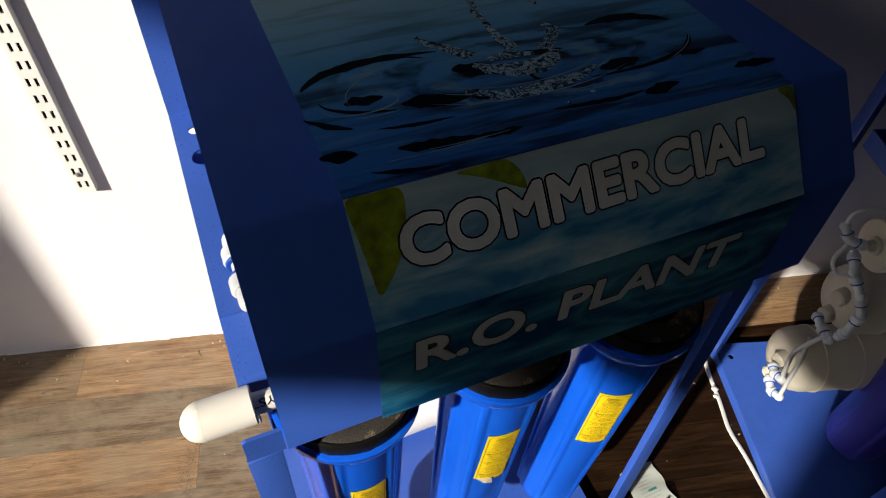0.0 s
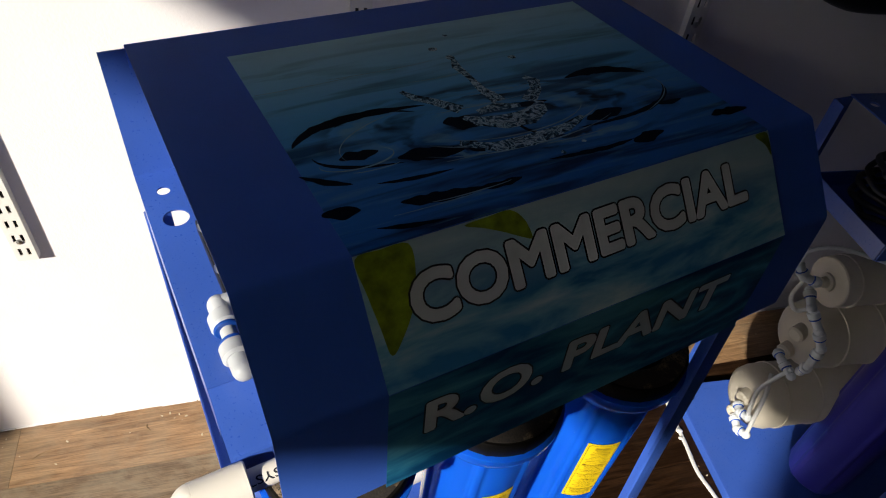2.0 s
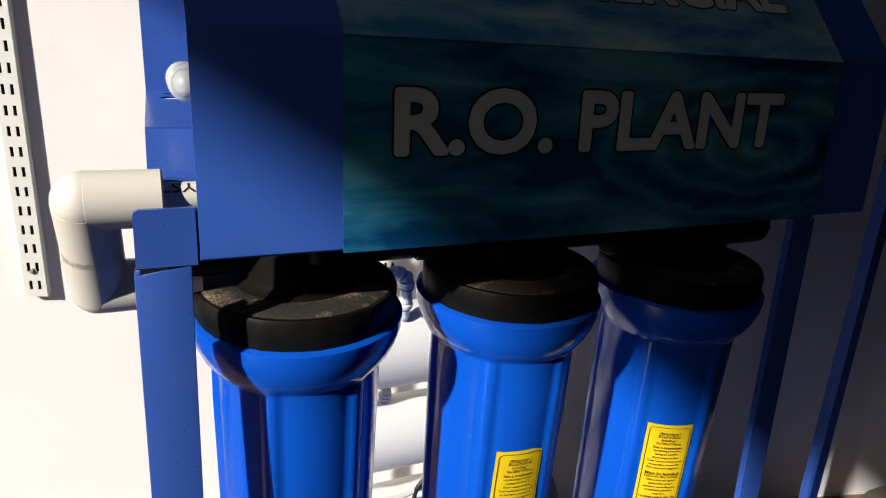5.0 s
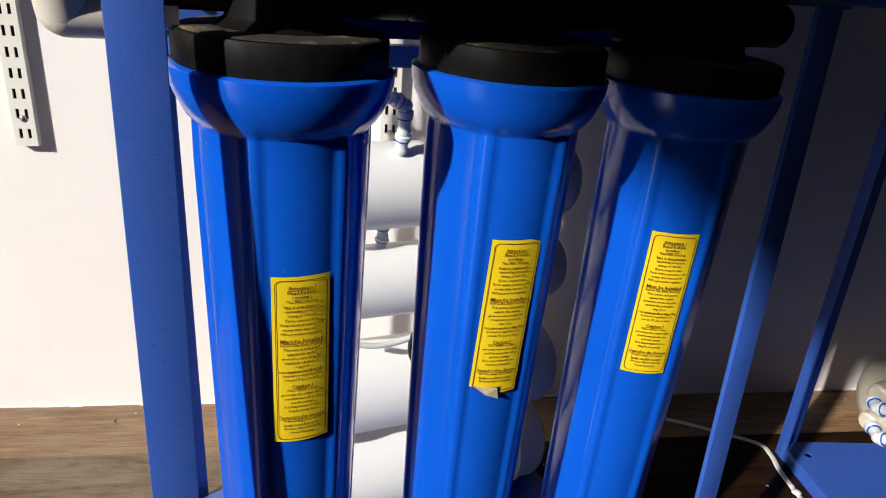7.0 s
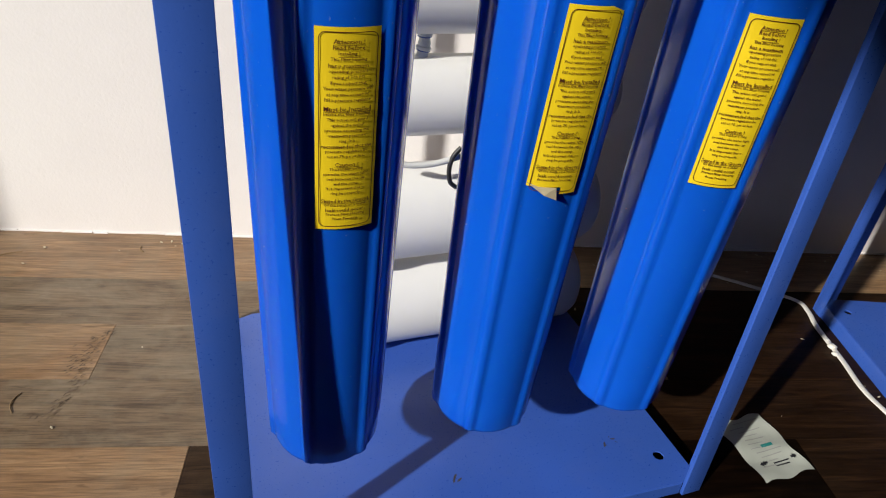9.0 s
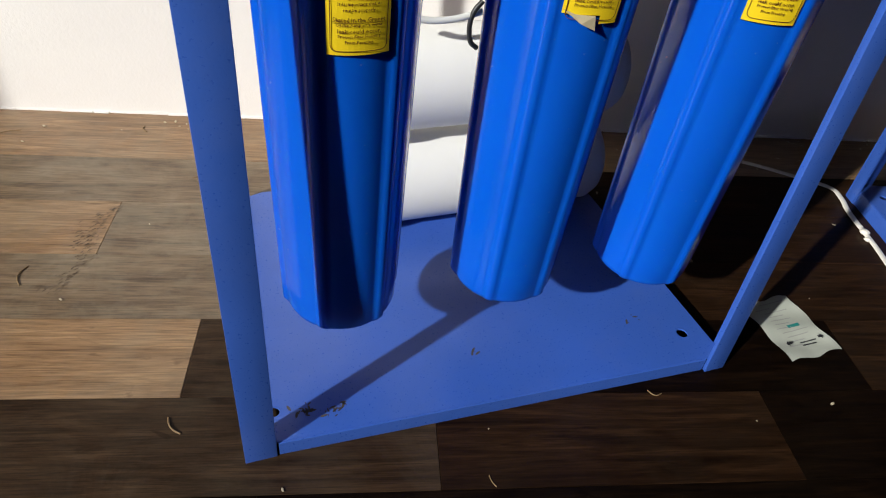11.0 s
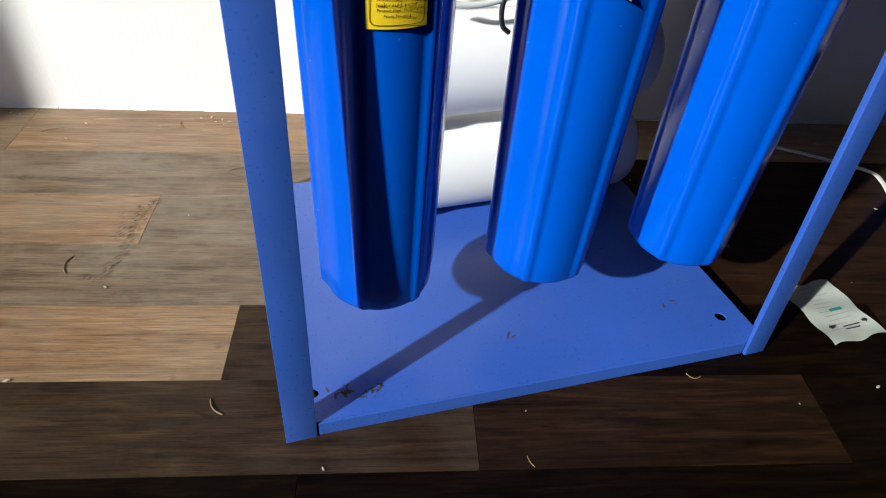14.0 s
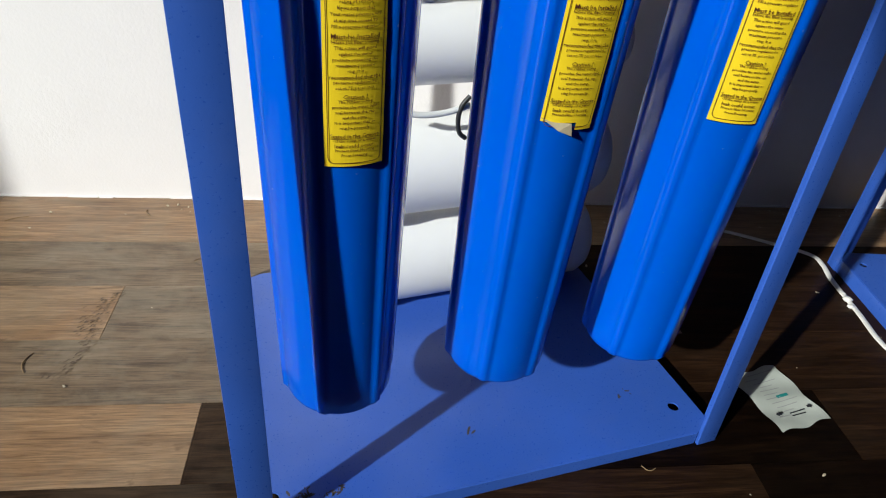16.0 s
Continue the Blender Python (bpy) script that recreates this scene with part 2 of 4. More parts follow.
M_WALL = wall_paint()
# The dark and deep tones also hold the floor's shade in their colour.
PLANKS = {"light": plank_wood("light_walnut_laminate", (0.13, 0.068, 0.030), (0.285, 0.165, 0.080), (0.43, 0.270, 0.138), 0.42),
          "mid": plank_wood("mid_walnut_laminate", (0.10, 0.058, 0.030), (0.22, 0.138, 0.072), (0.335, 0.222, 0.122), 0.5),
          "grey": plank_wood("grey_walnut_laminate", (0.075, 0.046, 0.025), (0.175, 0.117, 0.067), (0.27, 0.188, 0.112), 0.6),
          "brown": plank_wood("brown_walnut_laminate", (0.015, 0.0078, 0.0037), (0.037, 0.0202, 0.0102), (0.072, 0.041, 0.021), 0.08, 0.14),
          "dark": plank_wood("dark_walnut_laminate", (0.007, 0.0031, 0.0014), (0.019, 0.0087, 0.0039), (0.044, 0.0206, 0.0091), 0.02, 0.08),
          # Far darker than the wood: shade put into the plank colour.
          "deep": plank_wood("shaded_walnut_laminate", (0.0018, 0.0009, 0.0005), (0.005, 0.0024, 0.0012), (0.013, 0.0062, 0.0029), 0.008, 0.05)}
M_PLANK = PLANKS["dark"]


# mesh helpers ---------------------------------------------------------------
def thing(name, m, label, category, group=""):
    ob = new(name)
    ob.empty_display_size = 0.05
    ob.matrix_world = m
    return tagged(ob, label, category, group)


def part(name, bm, material, parent=None, label="", m=None, smooth=None):
    """Links a bmesh as one mesh object, under a thing or a part."""
    bmesh.ops.recalc_face_normals(bm, faces=bm.faces)
    me = bpy.data.meshes.new(name)
    bm.to_mesh(me)
    bm.free()
    me.materials.append(material)
    if smooth is not None:
        me.shade_smooth()
        me.set_sharp_from_angle(angle=radians(smooth))
    return link(name, me, parent, label, m)


def link(name, me, parent=None, label="", m=None):
    ob = new(name, me)
    ob.parent = parent
    if m is not None:
        ob.matrix_local = m
    return tagged(ob, label)


def box(bm, a, b, bevel=0.0, m=None):
    """An upright box from corner a to corner b, its edges rounded by bevel."""
    r = bmesh.ops.create_cube(bm, size=1.0)
    vs = r["verts"]
    c = [(p + q) / 2 for p, q in zip(a, b)]
    s = [abs(q - p) for p, q in zip(a, b)]
    for v in vs:
        v.co = Vector((v.co.x * s[0] + c[0], v.co.y * s[1] + c[1], v.co.z * s[2] + c[2]))
    if bevel:
        es = list({e for v in vs for e in v.link_edges})
        r = bmesh.ops.bevel(bm, geom=es, offset=bevel, segments=2, affect="EDGES", profile=0.6)
        vs = list({v for f in r["faces"] for v in f.verts} | {v for v in vs if v.is_valid})
    if m is not None:
        bmesh.ops.transform(bm, matrix=m, verts=vs)
    return bm


def lathe(bm, profile, seg=48, m=None, shape=None):
    """Turns (radius, height) pairs round z; shape(angle, height) may alter the radius."""
    rings = []
    for r, z in profile:
        ring = []
        for i in range(seg):
            a = 2 * math.pi * i / seg
            q = r + (shape(a, z) if shape else 0.0)
            p = Vector((q * math.cos(a), q * math.sin(a), z))
            ring.append(bm.verts.new(m @ p if m is not None else p))
        rings.append(ring)
    for lo, hi in zip(rings, rings[1:]):
        for i in range(seg):
            j = (i + 1) % seg
            bm.faces.new((lo[i], lo[j], hi[j], hi[i]))
    if profile[0][0] > 1e-6:
        bm.faces.new(list(reversed(rings[0])))
    if profile[-1][0] > 1e-6:
        bm.faces.new(rings[-1])
    return bm


def along(a, b):
    """A pose whose z runs from a to b."""
    d = Vector(b) - Vector(a)
    return Matrix.Translation(a) @ d.to_track_quat("Z", "Y").to_matrix().to_4x4(), d.length


def rod(bm, a, b, r, seg=20, bevel=0.0):
    m, n = along(a, b)
    w = min(bevel, r * 0.5, n * 0.4)
    prof = [(r - w, 0), (r, w), (r, n - w), (r - w, n)] if w else [(r, 0), (r, n)]
    return lathe(bm, prof, seg, m)


def sweep(bm, points, r, seg=10):
    """A round tube along a smooth line through the points."""
    pts = [Vector(p) for p in points]
    fine = []
    ext = [2 * pts[0] - pts[1], *pts, 2 * pts[-1] - pts[-2]]
    for i in range(1, len(ext) - 2):
        p0, p1, p2, p3 = ext[i - 1:i + 3]
        for s in range(6):
            t = s / 6
            fine.append(0.5 * (2 * p1 + (p2 - p0) * t + (2 * p0 - 5 * p1 + 4 * p2 - p3) * t * t + (3 * p1 - p0 - 3 * p2 + p3) * t ** 3))
    fine.append(pts[-1])
    rings, side = [], Vector((0.31, 0.22, 0.93))
    for i, p in enumerate(fine):
        d = (fine[min(i + 1, len(fine) - 1)] - fine[max(i - 1, 0)]).normalized()
        side = (side - d * side.dot(d)).normalized()
        up = d.cross(side)
        rings.append([bm.verts.new(p + r * (math.cos(2 * math.pi * j / seg) * side + math.sin(2 * math.pi * j / seg) * up)) for j in range(seg)])
    for lo, hi in zip(rings, rings[1:]):
        for i in range(seg):
            bm.faces.new((lo[i], lo[(i + 1) % seg], hi[(i + 1) % seg], hi[i]))
    bm.faces.new(rings[0]), bm.faces.new(list(reversed(rings[-1])))
    return bm


def bent(bm, line, x0, x1, t=0.0015):
    """A folded sheet: the (y, z) line, with rounded folds, drawn from x0 to x1 and given thickness t."""
    pts = [Vector((0, y, z)) for y, z in line]
    soft = [pts[0]]
    for a, b, c in zip(pts, pts[1:], pts[2:]):
        r = min(0.004, (a - b).length * 0.4, (c - b).length * 0.4)
        p, q = b + (a - b).normalized() * r, b + (c - b).normalized() * r
        for s in (0, 0.33, 0.67, 1):
            soft.append(p.lerp(b, s).lerp(b.lerp(q, s), s))
    soft.append(pts[-1])
    offs = []
    for i, p in enumerate(soft):
        d = (soft[min(i + 1, len(soft) - 1)] - soft[max(i - 1, 0)]).normalized()
        offs.append(p + Vector((0, -d.z, d.y)) * t)
    loop = soft + list(reversed(offs))
    ends = [[bm.verts.new((x, p.y, p.z)) for p in loop] for x in (x0, x1)]
    n = len(loop)
    for i in range(n):
        j = (i + 1) % n
        bm.faces.new((ends[0][i], ends[0][j], ends[1][j], ends[1][i]))
    k = len(soft)
    for e in ends:
        for i in range(k - 1):
            bm.faces.new((e[i], e[i + 1], e[n - 2 - i], e[n - 1 - i]))
    return bm


def pierced(bm, outline, holes, z, t):
    """A level sheet with the (x, y) outline and round holes (x, y, r), from z - t up to z."""
    edges = []
    for loop in [outline] + [[(x + r * math.cos(2 * math.pi * i / 20), y + r * math.sin(2 * math.pi * i / 20)) for i in range(20)] for x, y, r in holes]:
        vs = [bm.verts.new((x, y, z)) for x, y in loop]
        edges += [bm.edges.new((vs[i], vs[(i + 1) % len(vs)])) for i in range(len(vs))]
    faces = [f for f in bmesh.ops.triangle_fill(bm, use_beauty=True, use_dissolve=False, edges=edges)["geom"] if isinstance(f, bmesh.types.BMFace)]
    ext = bmesh.ops.extrude_face_region(bm, geom=faces)
    bmesh.ops.translate(bm, vec=(0, 0, -t), verts=[v for v in ext["geom"] if isinstance(v, bmesh.types.BMVert)])
    return bm


def lettering(text, width=None, height=None, bold=0.0, res=3, shear=0.0, space=1.0):
    """The flat mesh of a line of text in the built-in font, centred, at the size given: a bmesh in x and y."""
    cu = bpy.data.curves.new("text", "FONT")
    cu.body, cu.offset, cu.resolution_u, cu.shear, cu.space_character = text, bold, res, shear, space
    ob = bpy.data.objects.new("text", cu)
    me = bpy.data.meshes.new_from_object(ob)
    bpy.data.objects.remove(ob)
    bm = bmesh.new()
    bm.from_mesh(me)
    bpy.data.meshes.remove(me)
    xs, ys = [v.co.x for v in bm.verts], [v.co.y for v in bm.verts]
    w, h = max(xs) - min(xs), max(ys) - min(ys)
    kx = width / w if width else height / h
    ky = height / h if height else kx
    mx, my = (max(xs) + min(xs)) / 2, (max(ys) + min(ys)) / 2
    for v in bm.verts:
        v.co = Vector(((v.co.x - mx) * kx, (v.co.y - my) * ky, 0))
    return bm


def add_mesh(bm, other, m=None):
    me = bpy.data.meshes.new("tmp")
    other.to_mesh(me)
    other.free()
    if m is not None:
        me.transform(m)
    bm.from_mesh(me)
    bpy.data.meshes.remove(me)


# the room ---------------------------------------------------------------------
U0, U1, V0, V1, HIGH = -1.7, 2.8, -2.9, 1.211, 2.95


def structure(name, bm, material, label, m=ROOM):
    ob = part(name, bm, material, None, "", m)
    return tagged(ob, label, name.split("_")[0], "", "structure")


bm = bmesh.new()
# Opening added out of view: its sky light lifts the cover.
NFILL_A, NFILL_B, NFILL_LOW, NFILL_TOP = -1.66, -0.98, 0.85, 2.85
box(bm, (U0 - 0.15, V1, -0.02), (NFILL_A, V1 + 0.15, HIGH))
box(bm, (NFILL_B, V1, -0.02), (U1 + 0.15, V1 + 0.15, HIGH))
box(bm, (NFILL_A, V1, -0.02), (NFILL_B, V1 + 0.15, NFILL_LOW))
box(bm, (NFILL_A, V1, NFILL_TOP), (NFILL_B, V1 + 0.15, HIGH))
structure("wall_north", bm, M_WALL, "white painted plaster wall behind the racks")
structure("wall_south", box(bmesh.new(), (U0 - 0.15, V0 - 0.15, -0.02), (U1 + 0.15, V0, HIGH)), M_SIDE, "unseen wall closing the room, dark to hold down bounced light")
structure("wall_east", box(bmesh.new(), (U1, V0, -0.02), (U1 + 0.15, V1, HIGH)), M_SIDE, "unseen side wall, dark to hold down bounced light")
bm = bmesh.new()
DOOR_A, DOOR_B, DOOR_TOP = -1.375, 0.187, 2.020
box(bm, (U0 - 0.15, V0, -0.02), (U0, DOOR_A, HIGH))
# Second added opening, beside the doorway, for fill light on the cover's top.
FILL_A, FILL_B, FILL_LOW, FILL_TOP = 0.62, 1.16, 0.85, 2.85
box(bm, (U0 - 0.15, DOOR_B, -0.02), (U0, FILL_A, HIGH))
box(bm, (U0 - 0.15, FILL_B, -0.02), (U0, V1, HIGH))
box(bm, (U0 - 0.15, FILL_A, -0.02), (U0, FILL_B, FILL_LOW))
box(bm, (U0 - 0.15, FILL_A, FILL_TOP), (U0, FILL_B, HIGH))
DOOR_KINK = -0.84          # from here the unseen lintel drops, to shape the sunlight's upper edge
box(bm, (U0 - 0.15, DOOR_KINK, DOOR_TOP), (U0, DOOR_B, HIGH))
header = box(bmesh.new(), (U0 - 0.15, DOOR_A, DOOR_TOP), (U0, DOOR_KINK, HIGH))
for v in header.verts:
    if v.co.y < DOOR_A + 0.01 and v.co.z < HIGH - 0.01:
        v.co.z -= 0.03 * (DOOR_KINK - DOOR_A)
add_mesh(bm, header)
structure("wall_west", bm, M_SIDE, "unseen dark side wall with an open doorway and an added fill-light opening")
structure("ceiling", box(bmesh.new(), (U0 - 0.15, V0 - 0.15, HIGH), (U1 + 0.15, V1 + 0.15, HIGH + 0.15)), M_CEIL, "unseen ceiling, dark to hold down bounced light")
structure("ground", box(bmesh.new(), (-60, -60, -0.35), (60, 60, -0.30)), M_YARD, "unseen ground outside the doorway, darkened to cut bounced light")
# Added out of view: hides the low sky and shades the yard.
structure("wall_yard", box(bmesh.new(), (-9.3, -14, -0.30), (-9.0, 14, 4.2)), M_YARD, "added unseen wall outside that blocks low sky from the doorway")
floor = structure("floor", box(bmesh.new(), (U0 - 0.15, V0 - 0.15, -0.2), (U1 + 0.15, V1 + 0.15, -0.012)), M_PLANK, "dark walnut wood-look laminate floor, dusty")

# the plant: frame, shelf and cover ------------------------------------------------
RX, RY = 0.151, 0.6075        # outer corner of the left front post
rack = thing("ro_plant_rack", Matrix.Identity(4), "blue powder-coated steel water purifier rack with a printed cover", "machine rack")


def angle_post(x, y, top, parent, m=None, leg=0.029, depth=0.022, back=False, t=0.0025, lean=0.0, back_lean=0.0):
    """An upright steel angle: a front leg with a rounded top corner, and a leg running back from its fold."""
    bm = bmesh.new()
    s = -1 if back else 1
    box(bm, (x, y, 0.0), (x + leg, y + s * t, top), 0.0009)
    box(bm, (x, y + s * t, 0.0), (x + t, y + s * depth, top - 0.003), 0.0009)
    for v in bm.verts:
        v.co.x += lean * v.co.z
        v.co.y += back_lean * v.co.z
        if v.co.z > top - 0.002 and v.co.x < x + lean * top + 0.0015:
            v.co.z -= 0.004
    return part("post", bm, M_FRAME, parent, "", m, 40)


def skewed(x):
    """How far the rack's feet stand forward of the cover's line at x: the base is set a little askew."""
    return -0.042 * (x - 0.151)


def mirrored_post(x, y, top, parent, leg=0.0235, depth=0.022, back=False, t=0.0045, back_lean=0.0):
    """An upright steel angle whose front leg runs inwards from a fold on the outer side."""
    bm = bmesh.new()
    s = -1 if back else 1
    box(bm, (x - leg, y, 0.0), (x, y + s * t, top), 0.0009)
    box(bm, (x - 0.0025, y + s * t, 0.0), (x, y + s * depth, top - 0.003), 0.0009)
    for v in bm.verts:
        v.co.y += back_lean * v.co.z
    return part("post", bm, M_FRAME, parent, "", None, 40)


angle_post(RX, RY, 0.6548, rack, leg=0.0268, depth=0.010, lean=0.0135, t=0.003)
angle_post(0.168, 0.980, 0.66, rack, leg=0.0258, depth=0.022, back=True)
bm = bmesh.new()
ear = [(0.1610, 0.6553), (0.1898, 0.6553), (0.1898, 0.6850), (0.1643, 0.6850), (0.1624, 0.6842), (0.1614, 0.6825)]
front = [bm.verts.new((x, RY - 0.0002, z)) for x, z in ear]
back = [bm.verts.new((x, RY + 0.0028, z)) for x, z in ear]
bm.faces.new(front), bm.faces.new(list(reversed(back)))
for i in range(len(ear)):
    j = (i + 1) % len(ear)
    bm.faces.new((front[i], front[j], back[j], back[i]))
part("post_ear", bm, M_FRAME, rack, "short blue plate welded on the post's top")
part("weld_seam", box(bmesh.new(), (0.1600, RY + 0.0004, 0.6547), (0.1855, RY + 0.0024, 0.6554)), M_STAIN, rack, "thin dirty weld seam across the post")
mirrored_post(0.6335, RY + skewed(0.633), 0.656, rack, back_lean=0.024)
mirrored_post(0.6335, 0.980 + skewed(0.633), 0.656, rack, back=True)

bm = bmesh.new()
pierced(bm, [(0.157, 0.6115), (0.630, 0.6115), (0.630, 0.977), (0.212, 0.977), (0.157, 0.955)],
        [(0.180, 0.643, 0.0055), (0.6045, 0.6480, 0.0060), (0.603, 0.945, 0.0055)], 0.017, 0.002)
box(bm, (0.1795, 0.6098, 0.0), (0.6085, 0.6120, 0.0165), 0.0009)
box(bm, (0.212, 0.975, 0.0), (0.628, 0.977, 0.0148), 0.0005)
for v in bm.verts:
    v.co.y += skewed(v.co.x)
base_plate = part("base_plate", bm, M_FRAME, rack, "scuffed blue steel tray bottom")

# shelf that carries the valves, with its upturned back and downturned lip
SH_Z, SH_FOLD = 0.7125, 0.700
bm = bmesh.new()
bent(bm, [(0.984, 0.829), (0.9625, SH_Z - 0.0010)], 0.169, 0.70)
pierced(bm, [(0.169, SH_FOLD), (0.70, SH_FOLD), (0.70, 0.964), (0.169, 0.964)],
        [(0.189, 0.932, 0.006), (0.191, 0.890, 0.0115)], SH_Z, 0.0015)
bent(bm, [(SH_FOLD + 0.001, SH_Z - 0.0008), (0.650, SH_Z - 0.019), (0.648, 0.655)], 0.169, 0.70)
box(bm, (0.1695, 0.70, 0.648), (0.171, 0.962, SH_Z - 0.0016), 0.0004)
part("shelf", bm, M_FRAME, rack, "folded blue sheet with round holes")
bm = bmesh.new()
box(bm, (0.215, 0.62, 0.668), (0.64, 0.94, 0.672), 0.0005)
part("mounting_plate", bm, M_FRAME, rack)
part("bracket", box(bmesh.new(), (0.186, 0.722, 0.612), (0.632, 0.725, 0.672), 0.0006), M_FRAME, rack)

CX0, CX1 = 0.191, 0.688
PROFILE = [(0.622, 0.657), (0.604, 0.657), (0.607, 0.770), (0.663, 0.839), (0.982, 0.835), (0.982, 0.812)]
cover = part("cover", bent(bmesh.new(), PROFILE, CX0, CX1, -0.0015), M_COVER, rack, "dark blue folded sheet cover", None, 30)

# printed sheet on the cover: top picture, sloping title band, front picture
DX0, DX1 = 0.264, 0.630
M_TOP = splash_water("splash_print", 0.176, 0.095, 0.168, 0.058)
M_BAND = water_print("pale_water_print", 0.9, 0.9, 0.2, 0.2, (0.52, 0.66, 0.67), (0.20, 0.46, 0.60), (0.050, 0.25, 0.50), 9.0, (9, 34, 1), (0.03, 0.095, 0.9))
M_LOWER = water_print("teal_ripple_print", 0.30, 0.055, 0.17, 0.060, (0.13, 0.44, 0.56), (0.028, 0.21, 0.38), (0.005, 0.07, 0.19), 26.0, (8, 30, 1))


def face_pose(p, q, x, lift=0.0008):
    """A pose on the cover's face that runs from profile point p up to q: x along the cover, y up the face, z outwards."""
    a, b = Vector((0, *p)), Vector((0, *q))
    up = (b - a).normalized()
    out = Vector((1, 0, 0)).cross(up)
    m = Matrix(((1, 0, 0, x), (0, up.y, out.y, a.y + out.y * lift), (0, up.z, out.z, a.z + out.z * lift), (0, 0, 0, 1)))
    return m, (b - a).length


def print_sheet(name, p, q, material, label, start=0.0, end=None, nx=1):
    m, n = face_pose(p, q, DX0)
    bm = box(bmesh.new(), (0, start, 0.0002), (DX1 - DX0, n if end is None else end, 0.0005))
    return part(name, bm, material, rack, label, m), m, n


sheet_top, m_top, n_top = print_sheet("top_print", PROFILE[3], PROFILE[4], M_TOP, "printed picture of a water splash with ripples", 0.0, 0.264)
sheet_band, m_band, n_band = print_sheet("title_print", PROFILE[2], PROFILE[3], M_BAND, "pale blue printed title band")
sheet_low, m_low, n_low = print_sheet("front_print", PROFILE[1], PROFILE[2], M_LOWER, "teal printed picture of rippled water")


def islands(bm):
    """The separate letters of a flat text mesh, each as lists of points and faces."""
    seen, out = set(), []
    for f in bm.faces:
        if f in seen:
            continue
        todo, group = [f], []
        seen.add(f)
        while todo:
            g = todo.pop()
            group.append(g)
            for e in g.edges:
                for h in e.link_faces:
                    if h not in seen:
                        seen.add(h)
                        todo.append(h)
        out.append([[v.co.copy() for v in g.verts] for g in group])
    return out


def title(text, sheet, cx, cy, w, h, turn=0.0, g=0.0019):
    """Printed letters, each with a black outline: every letter is made heavier by copies set round a small circle."""
    at = Matrix.Translation((cx, cy, 0)) @ Matrix.Rotation(radians(turn), 4, "Z")
    flat = lettering(text, w - 2 * g, h - 2 * g, 0.0, 4)
    for faces in islands(flat):
        for name, grow, n, z, mat, label in (("letter_outline", g + 0.0013, 16, 0.0007, M_LETTER_EDGE, "black letter outline"), ("letter", g, 12, 0.0009, M_LETTER, "silver grey printed letter")):
            bm = bmesh.new()
            for i in range(n):
                d = Vector((grow * math.cos(2 * math.pi * i / n), grow * math.sin(2 * math.pi * i / n), z + 0.000004 * i))
                for f in faces:
                    bm.faces.new([bm.verts.new(p + d) for p in f])
            part(name, bm, mat, sheet, label, at)
    flat.free()


title("COMMERCIAL", sheet_band, 0.1795, n_band * 0.60, 0.302, 0.0350, 1.2)
title("R.O. PLANT", sheet_low, 0.1705, n_low * 0.632, 0.286, 0.0375, 0.4, 0.0018)


def leaf(outline, parent):
    """A flat printed leaf with a smooth outline."""
    bm = bmesh.new()
    pts = [Vector((x, y, 0.00062)) for x, y in outline]
    n = len(pts)
    vs = []
    for i in range(n):
        p0, p1, p2, p3 = (pts[(i + k - 1) % n] for k in range(4))
        for t in (0.0, 0.25, 0.5, 0.75):
            vs.append(bm.verts.new(0.5 * (2 * p1 + (p2 - p0) * t + (2 * p0 - 5 * p1 + 4 * p2 - p3) * t * t + (3 * p1 - p0 - 3 * p2 + p3) * t ** 3)))
    bm.faces.new(vs)
    return part("leaf_print", bm, M_LEAF, parent, "yellow-green printed leaf")


leaf([(0.001, 0.0868), (0.018, 0.0882), (0.037, 0.0868), (0.037, 0.068), (0.030, 0.048), (0.019, 0.032), (0.0085, 0.023), (0.006, 0.040), (0.003, 0.064)], sheet_band)
leaf([(0.077, 0.0872), (0.096, 0.0882), (0.1125, 0.0882), (0.122, 0.079), (0.125, 0.066), (0.118, 0.068), (0.104, 0.0755), (0.090, 0.082)], sheet_band)
leaf([(0.350, 0.0872), (0.362, 0.0880), (0.3652, 0.082), (0.3652, 0.068), (0.360, 0.078)], sheet_band)

# the printed splash: crown, column and drops
M_SPLASH = Mat("glassy_water_print", 0.40, 0.0, 0.15)
_v = M_SPLASH.coords()
M_SPLASH.color(M_SPLASH.ramp(M_SPLASH.noise(_v, 120, 5, 0.6, 1.5), [(0.38, (0.002, 0.008, 0.02)), (0.47, (0.06, 0.16, 0.26)), (0.54, (0.66, 0.80, 0.88)), (0.60, (0.02, 0.07, 0.13))]))
M_SPLASH = M_SPLASH.m


M_RIPPLE = varied("dark_water_print", (0.001, 0.004, 0.014), 0.4, 0.42, 60, 0.08)
M_GLINT = varied("pale_water_print_lines", (0.24, 0.36, 0.44), 0.4, 0.36, 60)


